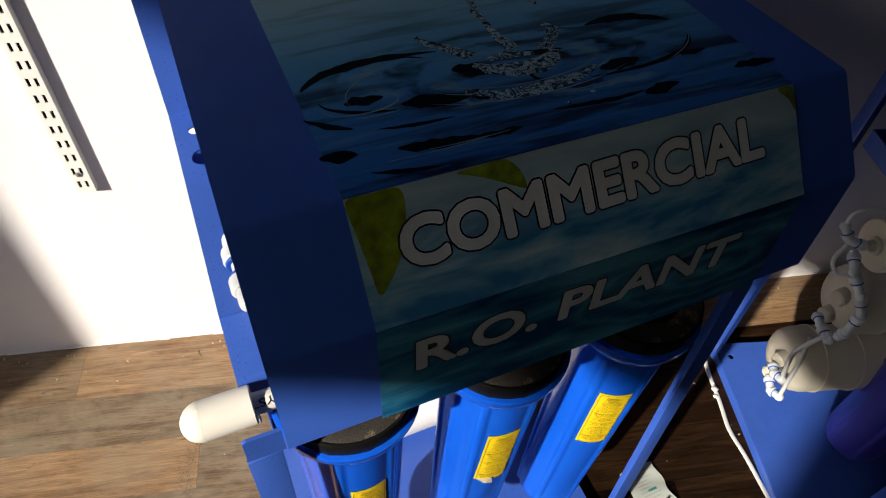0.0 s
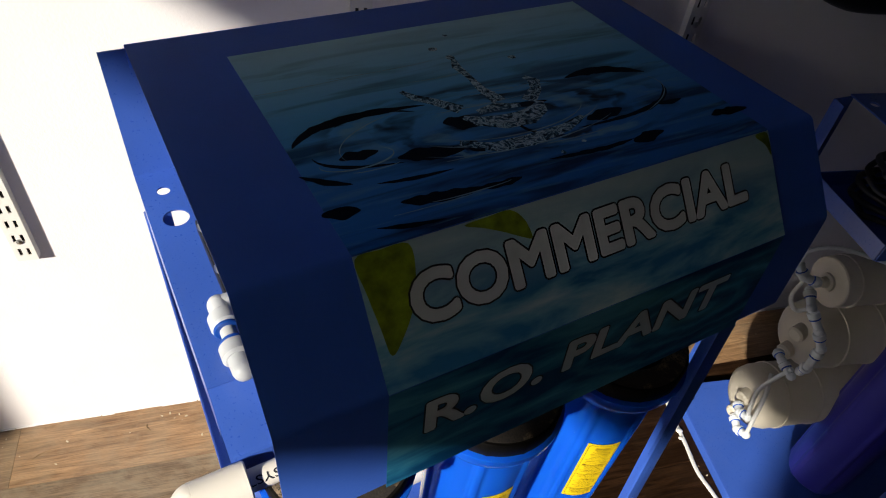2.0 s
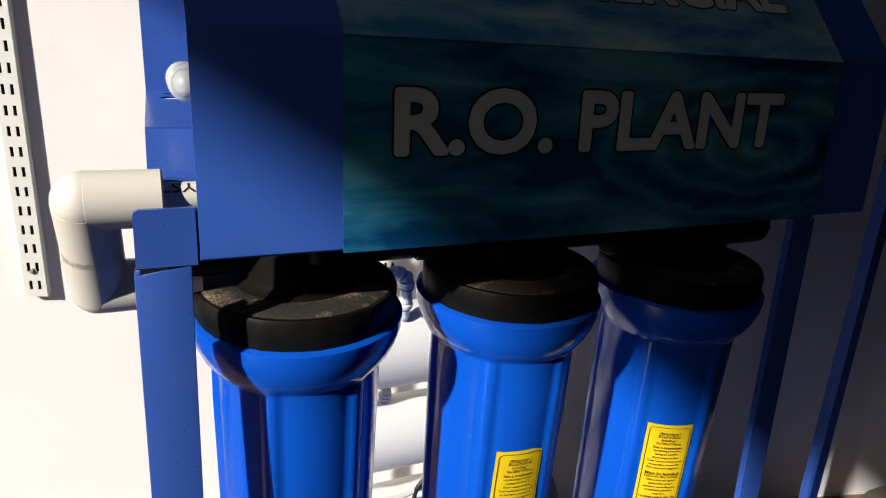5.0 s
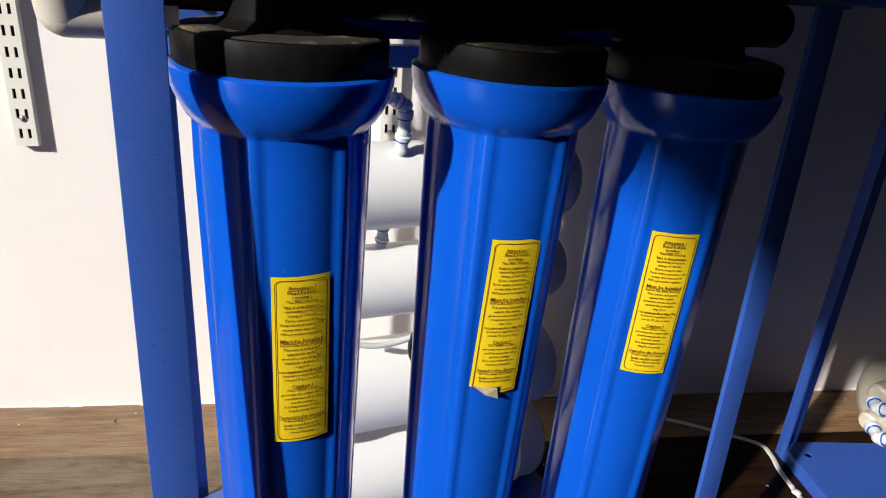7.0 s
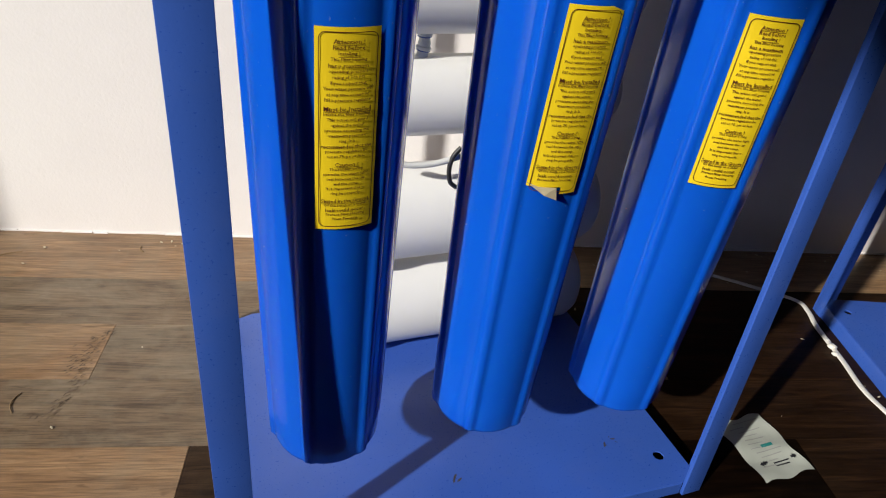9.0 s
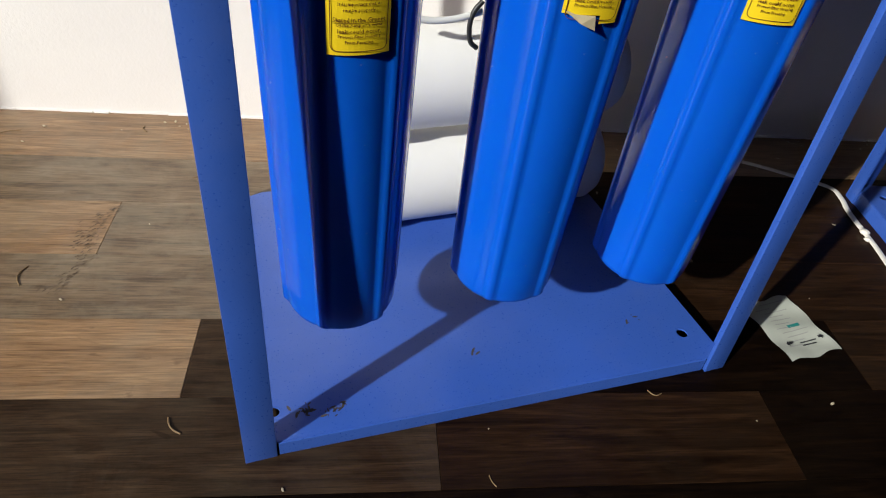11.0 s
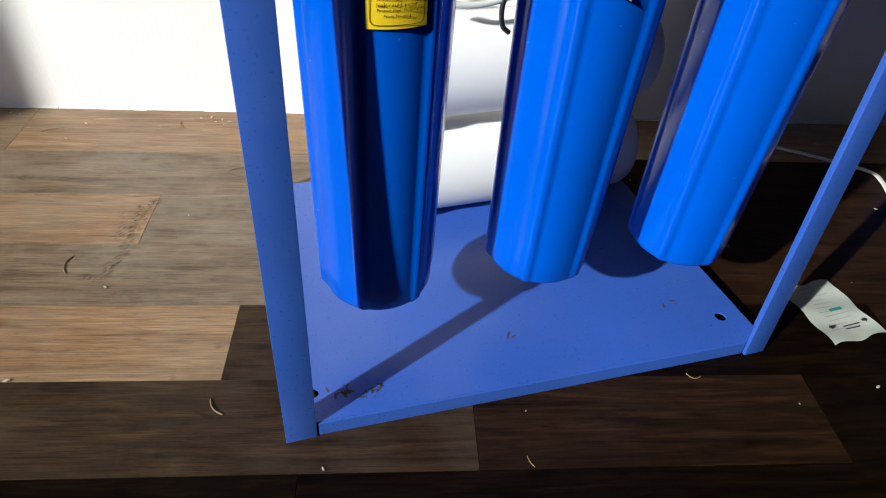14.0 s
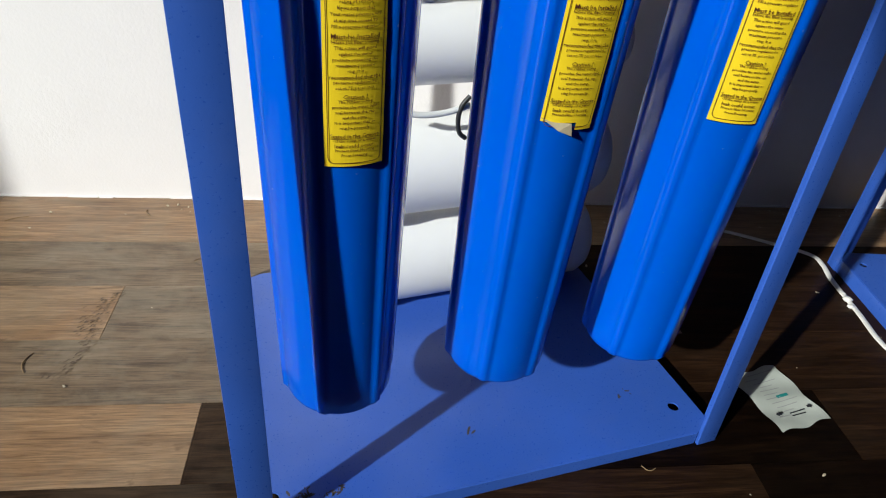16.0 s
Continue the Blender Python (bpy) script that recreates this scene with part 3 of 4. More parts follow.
def ripples(strokes, material, z):
    """Printed strokes that taper to both ends: (centre, half axes, angles in degrees, width)."""
    bm = bmesh.new()
    for cx, cy, ax, ay, a0, a1, w in strokes:
        rows, n = [], 26
        for i in range(n + 1):
            t = i / n
            a = radians(a0 + (a1 - a0) * t)
            p = Vector((cx + ax * math.cos(a), cy + ay * math.sin(a), z))
            d = Vector((-ax * math.sin(a), ay * math.cos(a), 0)) * (1 if a1 > a0 else -1)
            q = Vector((-d.y, d.x, 0)).normalized() * w * 0.38 * math.sin(math.pi * min(1, max(0, t))) ** 0.7
            q *= 1 + 0.45 * noise.noise(Vector((p.x * 90, p.y * 90, w * 900)))
            rows.append((bm.verts.new(p + q), bm.verts.new(p - q)))
        for (a, b), (c, d) in zip(rows, rows[1:]):
            bm.faces.new((a, b, d, c))
    bmesh.ops.delete(bm, geom=[v for v in bm.verts if not (0.0008 < v.co.x < DX1 - DX0 - 0.0008 and 0.0008 < v.co.y < 0.263)], context="VERTS")
    part("ripple_print", bm, material, sheet_top)["kind"] = "stuff"


rr = random.Random(11)
C = (0.176, 0.095)
dark = [((0.030, 0.092), (0.044, 0.092), (0.060, 0.092), 0.0117),
        ((0.005, 0.117), (0.045, 0.138), (0.120, 0.135), 0.0097),
        ((0.013, 0.100), (0.029, 0.083), (0.072, 0.072), 0.0037),
        ((0.121, 0.106), (0.136, 0.102), (0.148, 0.092), 0.0190),
        ((0.069, 0.078), (0.093, 0.075), (0.119, 0.070), 0.0159),
        ((0.121, 0.077), (0.127, 0.072), (0.132, 0.062), 0.0124),
        ((0.255, 0.130), (0.297, 0.131), (0.333, 0.114), 0.0115),
        ((0.232, 0.068), (0.251, 0.070), (0.271, 0.072), 0.0146),
        ((0.247, 0.028), (0.262, 0.030), (0.281, 0.032), 0.0103),
        ((0.306, 0.065), (0.317, 0.064), (0.332, 0.065), 0.0059),
        ((0.333, 0.091), (0.299, 0.065), (0.218, 0.061), 0.0051),
        ((0.049, 0.033), (0.075, 0.028), (0.109, 0.026), 0.0113),
        ((-0.003, 0.040), (0.009, 0.039), (0.022, 0.036), 0.0123),
        ((0.104, 0.026), (0.123, 0.024), (0.140, 0.025), 0.0065),
        ((0.337, 0.034), (0.356, 0.034), (0.377, 0.032), 0.0099),
        ((0.024, 0.016), (0.045, 0.010), (0.069, 0.007), 0.0044),
        ((-0.002, 0.084), (0.012, 0.072), (0.028, 0.063), 0.0058),
        ((0.174, 0.093), (0.191, 0.064), (0.235, 0.074), 0.0050),
        ((0.177, 0.113), (0.197, 0.107), (0.219, 0.105), 0.0067),
        ((0.043, 0.057), (0.070, 0.053), (0.100, 0.052), 0.0037),
        ((0.171, 0.035), (0.212, 0.031), (0.250, 0.032), 0.0053),
        ((0.042, 0.131), (0.076, 0.139), (0.108, 0.129), 0.0039)]


def dark_shapes(shapes, material, z):
    """Printed dark lens shapes: each runs through three points and tapers to both ends."""
    bm = bmesh.new()
    for a, m, c, w in shapes:
        a, m, c = Vector((*a, z)), Vector((*m, z)), Vector((*c, z))
        k = 2 * m - (a + c) / 2
        rows, n = [], 22
        for i in range(n + 1):
            t = i / n
            p = a * (1 - t) ** 2 + k * 2 * t * (1 - t) + c * t * t
            d = ((k - a) * (1 - t) + (c - k) * t).normalized()
            q = Vector((-d.y, d.x, 0)) * w * 0.5 * max(0.02, math.sin(math.pi * t)) ** 0.6
            lo = 1 + 0.5 * noise.noise(Vector((p.x * 120, p.y * 120, w * 700)))
            hi = 1 + 0.5 * noise.noise(Vector((p.x * 120, p.y * 120, w * 700 + 9)))
            rows.append((bm.verts.new(p + q * hi), bm.verts.new(p - q * lo)))
        for (p, q), (u, v) in zip(rows, rows[1:]):
            bm.faces.new((p, q, v, u))
    part("ripple_print", bm, material, sheet_top)["kind"] = "stuff"


glint = [(*C, 0.143, 0.048, 120, 190, 0.0012), (*C, 0.158, 0.050, -60, 20, 0.0012), (*C, 0.085, 0.030, 200, 340, 0.0022), (*C, 0.108, 0.040, 215, 320, 0.0016),
         (0.042, 0.088, 0.028, 0.011, 170, 400, 0.0020), (*C, 0.068, 0.024, 200, 350, 0.0016)]
for _ in range(10):
    glint.append((rr.uniform(0.02, 0.35), rr.uniform(0.02, 0.20), rr.uniform(0.015, 0.05), rr.uniform(0.001, 0.003), 180, 360, rr.uniform(0.0006, 0.0014)))
dark_shapes(dark, M_RIPPLE, 0.00056)
ripples(glint, M_GLINT, 0.00058)


def splash_at(x, y):
    """The printed picture's slant."""
    return 1.1872 * x + 0.1926 * y + -0.0586, -0.1981 * x + 1.2542 * y + -0.011


def blot(line, widths, z=0.00062):
    """A printed streak of changing width along a line."""
    bm = bmesh.new()
    rows = []
    pts = [Vector((*splash_at(x, y), z)) for x, y in line]
    for i, (p, w) in enumerate(zip(pts, widths)):
        d = (pts[min(i + 1, len(pts) - 1)] - pts[max(i - 1, 0)]).normalized()
        n = Vector((-d.y, d.x, 0)) * w * 0.72
        rows.append((bm.verts.new(p + n), bm.verts.new(p - n)))
    for (a, b), (c, d) in zip(rows, rows[1:]):
        bm.faces.new((a, b, d, c))
    part("splash_print", bm, M_SPLASH, sheet_top)


def spot(cx, cy, rx, ry):
    cx, cy = splash_at(cx, cy)
    bm = bmesh.new()
    bm.faces.new([bm.verts.new((cx + rx * math.cos(a * math.pi / 9), cy + ry * math.sin(a * math.pi / 9), 0.00066)) for a in range(18)])
    part("drop_print", bm, M_SPLASH, sheet_top)


blot([(0.148, 0.118), (0.156, 0.112), (0.172, 0.108), (0.190, 0.110), (0.203, 0.118), (0.208, 0.126)], [0.004, 0.009, 0.013, 0.014, 0.010, 0.004])
blot([(0.160, 0.122), (0.176, 0.126), (0.192, 0.124)], [0.004, 0.008, 0.003])
blot([(0.150, 0.127), (0.136, 0.139), (0.124, 0.147), (0.118, 0.155)], [0.009, 0.007, 0.006, 0.003])
blot([(0.180, 0.132), (0.174, 0.148), (0.172, 0.163), (0.168, 0.180), (0.170, 0.190)], [0.010, 0.006, 0.004, 0.006, 0.003])
blot([(0.200, 0.128), (0.212, 0.141), (0.216, 0.152), (0.211, 0.158)], [0.009, 0.007, 0.008, 0.004])
blot([(0.135, 0.092), (0.155, 0.084), (0.180, 0.086), (0.210, 0.094), (0.228, 0.104)], [0.004, 0.008, 0.010, 0.007, 0.003])
for cx, cy, rx, ry in ((0.160, 0.207, 0.0045, 0.0035), (0.1685, 0.193, 0.004, 0.0045), (0.215, 0.186, 0.0042, 0.0032), (0.177, 0.226, 0.0025, 0.0025), (0.195, 0.070, 0.002, 0.0025), (0.214, 0.078, 0.0022, 0.0016)):
    spot(cx, cy, rx, ry)

# filter housings --------------------------------------------------------------------
SUMP_R = 0.0522


def rib(a, z):
    """Six flat-topped ribs down the wall, ending at the bowl and the foot."""
    off = abs(((a + math.pi / 2) % (math.pi / 3)) - math.pi / 6)
    k = min(1.0, max(0.0, (0.105 - off) / 0.035))
    fade = min(1.0, max(0.0, (0.476 - z) / 0.010)) * min(1.0, max(0.0, (z - 0.002) / 0.006))
    return 0.0030 * k * k * (3 - 2 * k) * fade


SUMP_Z = 0.097
SUMP_PROFILE = [(0.0, 0.0), (0.030, 0.0), (0.041, 0.001), (0.0455, 0.005), (0.0470, 0.010)] + \
    [(0.0472 + 0.0063 * i / 20, 0.010 + 0.458 * i / 20) for i in range(1, 21)] + \
    [(0.0540, 0.470), (0.0575, 0.473), (0.0615, 0.479), (0.0652, 0.487), (0.0675, 0.495), (0.0680, 0.503), (0.0655, 0.5042)]


def filter_housing(x, y, z, turn, label_z, label, parent_group, label_maker, lean=2.5, violet=False):
    """A tall cartridge housing: ribbed blue sump hanging from a black screw cap."""
    root = thing("filter_housing", Matrix.Translation((x, y, z)) @ Matrix.Rotation(radians(lean), 4, "X") @ Matrix.Rotation(radians(turn), 4, "Z"), label, "filter housing", parent_group)
    if "sump" not in SHARED:
        o = part("sump", lathe(bmesh.new(), SUMP_PROFILE, 144, None, rib), M_SUMP, root, "glossy blue plastic", None, 50)
        SHARED["sump"] = o.data
        cap = bmesh.new()
        lathe(cap, [(0.058, 0.5025), (0.0625, 0.503), (0.0635, 0.505), (0.0635, 0.521), (0.0625, 0.523), (0.0400, 0.5245), (0.0340, 0.530), (0.0330, 0.540), (0.0330, 0.560), (0.032, 0.566), (0.03, 0.570), (0.0, 0.570)], 96,
              None, lambda a, z: 0.0007 * (math.cos(a * 12) > 0.93) if z < 0.522 else 0.0)
        o = part("cap", cap, M_CAP, root, "dusty black screw cap", None, 40)
        SHARED["cap"] = o.data
        head = bmesh.new()
        rod(head, (-0.077, 0, 0.548), (0.077, 0, 0.548), 0.0165, 24, 0.002)
        o = part("port", head, M_CAP, root, "", Matrix.Rotation(radians(-turn), 4, "Z"), 40)
        SHARED["port"] = o.data
    else:
        o = link("sump", SHARED["sump"].copy() if violet else SHARED["sump"], root, "dusty blue-violet plastic" if violet else "glossy blue plastic")
        if violet:
            o.data.materials[0] = M_SUMP_VIOLET
        link("cap", SHARED["cap"], root, "dusty black screw cap")
        link("port", SHARED["port"], root, "", Matrix.Rotation(radians(-turn), 4, "Z"))
    dust = lathe(bmesh.new(), [(0.0415, 0.5246), (0.0430, 0.5252), (0.0590, 0.5242), (0.0605, 0.5234)], 72)
    part("dust_film", dust, M_DUST, root, "tan dust caked on the cap's grained top", None, 40)
    if label_maker:
        label_maker(root, label_z)
    return root


SHARED = {}
LINES = [("Attention !", 1), ("Read before", 0), ("Installing !", 1), ("This filter housing", 0), ("has a maximum", 0), ("operating pressure", 0),
         ("rating of 100 PSI", 0), ("If you suspect that", 0), ("Your water pressure will", 0), ("at any time exceed 90", 0), ("PSI a pressure regulator", 0),
         ("", 2), ("Must be Installed", 1), ("before the filter housing.", 0), ("This action will guard", 0), ("against the water", 0), ("pressure exceeding the", 0),
         ("maximum pressure", 0), ("ring. It is", 0), ("recommended that the", 0), ("pressure regulation be", 0), ("set at 75. psi or less.", 0),
         ("", 2), ("Caution !", 1), ("The rubber o-ring", 0), ("provides the water tight", 0), ("seal between the cap", 0), ("and the sump.", 0),
         ("It is important that o-", 0), ("ring be properly.", 0), ("", 2), ("Seated in the Groove", 1), ("Of the sump or a water", 0), ("leak could occur.", 0),
         ("Protect filter Housing", 0), ("From Freezing.", 0)]
LW, LH = 0.0375, 0.1285


def wrapped(bm, r, tilt=0.0):
    """Bends a flat mesh (x, y) round the front of a housing of radius r; tilt leans it."""
    for v in bm.verts:
        x, y, lift = v.co.x + tilt * v.co.y, v.co.y, v.co.z
        a = x / r - math.pi / 2
        v.co = Vector(((r + lift) * math.cos(a), (r + lift) * math.sin(a), y))
    return bm


def label_sheet(torn):
    """The yellow sticker; a torn one has lost its lower corner."""
    bm = bmesh.new()
    n, k = 12, 24
    grid = {}
    for i in range(n + 1):
        for j in range(k + 1):
            x, y = LW * (i / n - 0.5), LH * (j / k - 0.5)
            if torn and j == 0 and i <= 7:
                y += 0.004 * (1 - i / 8)
            lift = 0.0004 + 0.00012 * math.sin(j * 1.1 + i * 0.3)
            if torn and j == k and i > 9:
                y -= 0.003 * (i - 9) / 3
            grid[i, j] = bm.verts.new((x, y, lift))
    for i in range(n):
        for j in range(k):
            if torn and j == 0 and i < 8:
                continue
            bm.faces.new((grid[i, j], grid[i + 1, j], grid[i + 1, j + 1], grid[i, j + 1]))
    bmesh.ops.delete(bm, geom=[v for v in bm.verts if not v.link_faces], context="VERTS")
    return bm


def frame_line(bm, w, h, t, z, r=0.004):
    """A thin printed line round the sticker, its corners rounded."""
    loops = []
    for g in (0, t):
        pts = []
        for cx, cy, a0 in ((w / 2 - r, h / 2 - r, 0), (-w / 2 + r, h / 2 - r, 90), (-w / 2 + r, -h / 2 + r, 180), (w / 2 - r, -h / 2 + r, 270)):
            for s in range(5):
                a = radians(a0 + 22.5 * s)
                pts.append((cx + (r - g) * math.cos(a), cy + (r - g) * math.sin(a)))
        loops.append(pts)
    out, inn = loops
    n = len(out)
    for i in range(n):
        j = (i + 1) % n
        steps = max(1, int(math.dist(out[i], out[j]) / 0.004))
        for s in range(steps):
            quad = []
            for loop, f in ((out, s / steps), (out, (s + 1) / steps), (inn, (s + 1) / steps), (inn, s / steps)):
                quad.append(bm.verts.new((loop[i][0] + (loop[j][0] - loop[i][0]) * f, loop[i][1] + (loop[j][1] - loop[i][1]) * f, z)))
            bm.faces.new(quad)
    return bm


def sticker(torn, tilt):
    def make(root, z):
        key = "label_torn" if torn else "label"
        r = SUMP_R + 0.0005
        o = part("label", wrapped(label_sheet(torn), r, tilt), M_YELLOW, root, "yellow warning sticker with dark red print" + (", torn at the corner" if torn else ""), Matrix.Translation((0, 0, z)))
        if key + "text" not in SHARED:
            bm = bmesh.new()
            step = (LH - 0.012) / (len(LINES) - 3 * 0.45)
            y = LH / 2 - 0.0075
            for text, kind in LINES:
                if kind == 2:
                    y -= step * 0.55
                    continue
                small = 0.0029 if kind == 1 else 0.0026
                if not (torn and y < -LH / 2 + 0.010):
                    line = lettering(text, None, small, 0.012, 1)
                    w = max(v.co.x for v in line.verts) * 2
                    if w > LW - 0.0075:
                        bmesh.ops.scale(line, vec=((LW - 0.0075) / w, 1, 1), verts=line.verts)
                        w = LW - 0.0075
                    add_mesh(bm, line, Matrix.Translation((0, y, 0.0012)))
                    if kind == 1:
                        for s in range(4):
                            x0, x1 = -w / 2 + w * s / 4, -w / 2 + w * (s + 1) / 4
                            bm.faces.new([bm.verts.new((a, b, 0.0012)) for a, b in ((x0, y - 0.0021), (x1, y - 0.0021), (x1, y - 0.0018), (x0, y - 0.0018))])
                y -= step
            p = part("lettering", wrapped(bm, r, tilt), M_INK, o, "dark red printed text")
            SHARED[key + "text"] = p.data
            p = part("border", wrapped(frame_line(bmesh.new(), LW - 0.0042, LH - 0.0046, 0.0005, 0.0011), r, tilt), M_INK, o)
            SHARED[key + "border"] = p.data
        else:
            link("lettering", SHARED[key + "text"], o, "dark red printed text")
            link("border", SHARED[key + "border"], o)
        if torn:
            bm = bmesh.new()
            vs = [bm.verts.new(p) for p in ((-0.0187, -LH / 2 + 0.008, 0.0006), (-0.010, -LH / 2 + 0.0055, 0.0006), (0.003, -LH / 2 + 0.005, 0.0008), (0.0035, -LH / 2 - 0.003, 0.004), (-0.006, -LH / 2 + 0.001, 0.0045))]
            bm.faces.new(vs)
            part("peeled_corner", wrapped(bm, r, tilt), M_PAPERBACK, o, "curled dirty paper corner")
    return make


M_PAPERBACK = varied("dirty_paper_back", (0.42, 0.36, 0.24), 0.2, 0.7, 40)
HOUSE = "filter housings hanging in a row"
filter_housing(0.2525, 0.693, SUMP_Z, 0, 0.319, "tall ribbed blue plastic filter housing with a yellow sticker, black cap", HOUSE, sticker(False, 0.0))
filter_housing(0.4055, 0.688, SUMP_Z, -7, 0.333, "tall ribbed blue filter housing with a torn yellow sticker", HOUSE, sticker(True, 0.03))
filter_housing(0.558, 0.6805, SUMP_Z - 0.006, -23, 0.334, "tall ribbed blue filter housing, dusty at the foot, yellow sticker", HOUSE, sticker(False, 0.0))


# membrane housings --------------------------------------------------------------------
def membrane(m, length, r, material, label, group, ends=True):
    """A round pressure tube lying along local x, with screw caps and push-fit elbows at its ends."""
    root = thing("membrane_housing", m, label, "membrane housing", group)
    part("tube", rod(bmesh.new(), (0.02, 0, 0), (length - 0.02, 0, 0), r, 56, 0.003), material, root, "", None, 40)
    for x, s in ((0.02, -1), (length - 0.02, 1)):
        bm = bmesh.new()
        mm, _ = along((x - s * 0.035, 0, 0), (x, 0, 0))
        lathe(bm, [(r + 0.0005, 0.0), (r + 0.004, 0.001), (r + 0.004, 0.006), (r + 0.001, 0.007), (r + 0.001, 0.030), (r - 0.004, 0.040), (r * 0.8, 0.046), (r * 0.42, 0.049), (r * 0.40, 0.056), (0.0, 0.057)], 56, mm)
        part("end_cap", bm, material, root, "", None, 40)
        if ends and s < 0:
            for dz in (0.018, -0.018):
                bm = bmesh.new()
                a = (x + s * 0.018, 0, dz)
                b = (x + s * 0.034, 0, dz)
                rod(bm, a, b, 0.0075, 18, 0.001)
                rod(bm, (b[0], 0, dz - 0.004), (b[0], -0.014 * s * s, dz + 0.012), 0.0075, 18, 0.001)
                f = part("elbow", bm, M_FIT, root, "white push-fit elbow", None, 40)
                part("collet", rod(bmesh.new(), (b[0], -0.013, dz + 0.0112), (b[0], -0.0175, dz + 0.0155), 0.0062, 16, 0.001), M_COLLET, f, "blue collet ring", None, 40)
    return root


for k, (zc, r) in enumerate(((0.446, 0.047), (0.334, 0.042), (0.196, 0.055), (0.074, 0.0565))):
    membrane(Matrix.Translation((0.27, 0.90, zc)), 0.36, r, M_MEMB, "white plastic membrane housing lying across the rack", "white membrane housings in a stack", True)
bm = bmesh.new()
box(bm, (0.19, 0.925, 0.566), (0.61, 0.95, 0.588), 0.001)
part("cross_bar", bm, M_FRAME, rack)


# pipes and fittings on the left side -----------------------------------------------
def pvc_loop():
    """Ivory pressure pipe that leaves under the cover, turns down and back, and runs in again."""
    root = thing("pvc_pipe", Matrix.Translation((0.145, 0.642, 0.621)), "ivory plastic pressure pipe bent round in two elbows", "pipe")
    L = Matrix.Translation((-0.145, -0.642, -0.621))
    x, r = 0.1390, 0.0152
    top, low = Vector((x, 0.636, 0.6840)), Vector((x, 0.668, 0.626))
    leg = (low - top).normalized()
    p = part("pipe", rod(bmesh.new(), top, top + Vector((0.16, 0, 0)), 0.0082, 32), M_PVC, root, "", L, 40)
    part("pipe", rod(bmesh.new(), low, low + Vector((0.055, 0, 0)), 0.0082, 32), M_PVC, root, "", L, 40)
    part("pipe", rod(bmesh.new(), top, low, 0.0082, 32), M_PVC, root, "", L, 40)
    for c, s in ((top, 1), (low, -1)):
        bm = bmesh.new()
        rod(bm, c, c + Vector((0.0375, 0, 0)), r, 36, 0.0012)
        lathe(bm, [(r * math.cos(radians(a)), r * math.sin(radians(a))) for a in range(-90, 91, 15)], 32, Matrix.Translation(c))
        rod(bm, c, c + leg * s * 0.0365, r, 36, 0.0012)
        part("elbow", bm, M_PVC, root, "", L, 40)
    text = lettering("M SYST", 0.036, 0.0062, 0.01)
    for v in text.verts:
        a = -v.co.y / 0.0082 + radians(52)
        v.co = Vector((0.191 - v.co.x, 0.636 - 0.00835 * math.cos(a), 0.6840 + 0.00835 * math.sin(a)))
    part("stamp", text, M_PRINT, p, "worn black stamped letters")


pvc_loop()


def valve_fitting():
    """Two push-fit elbows joined end to end, held to the shelf by a black solenoid body."""
    root = thing("push_fit_connector", Matrix.Translation((0.194, 0.694, SH_Z)) , "white push-fit elbows with blue collets on the shelf", "pipe fitting")
    z = 0.026
    for y, s in ((-0.008, 1), (0.056, -1)):
        bm = bmesh.new()
        rod(bm, (0.022, y, z), (0.0, y, z), 0.0072, 24, 0.001)
        lathe(bm, [(0.0080 * math.cos(radians(a)), 0.0080 * math.sin(radians(a))) for a in range(-90, 91, 15)], 24, Matrix.Translation((0, y, z)))
        rod(bm, (0, y, z), (0, y + s * 0.013, z), 0.0080, 24, 0.001)
        rod(bm, (0, y + s * 0.010, z), (0, y + s * 0.024, z), 0.0110, 28, 0.002)
        e = part("elbow", bm, M_FIT, root, "", None, 40)
        part("collet", rod(bmesh.new(), (0, y + s * 0.0235, z), (0, y + s * 0.0265, z), 0.0098, 24, 0.0008), M_COLLET, e, "blue collet ring", None, 40)
    part("tube", rod(bmesh.new(), (0, 0.010, z), (0, 0.040, z), 0.006, 18), M_TUBE, root, "", None, 40)
    for y in (-0.008, 0.056):
        part("valve_body", rod(bmesh.new(), (0.022, y, 0.0), (0.022, y, 0.036), 0.010, 20, 0.001), M_FIT, root, "", None, 40)


valve_fitting()
sol = thing("solenoid_valve", Matrix.Translation((0.209, 0.812, SH_Z)), "black solenoid bracket with two steel screws", "valve")
part("bracket", box(bmesh.new(), (-0.006, -0.06, 0.0), (0.03, 0.055, 0.012), 0.002), M_BLACK, sol, "", None, 40)
for y in (-0.012, 0.042):
    bm = lathe(bmesh.new(), [(0.0065, 0.012), (0.0065, 0.014), (0.005, 0.016), (0.0, 0.0168)], 20)
    part("screw", bm, M_STEEL, sol, "bright steel screw head", Matrix.Translation((0.0, y, 0)), 40)


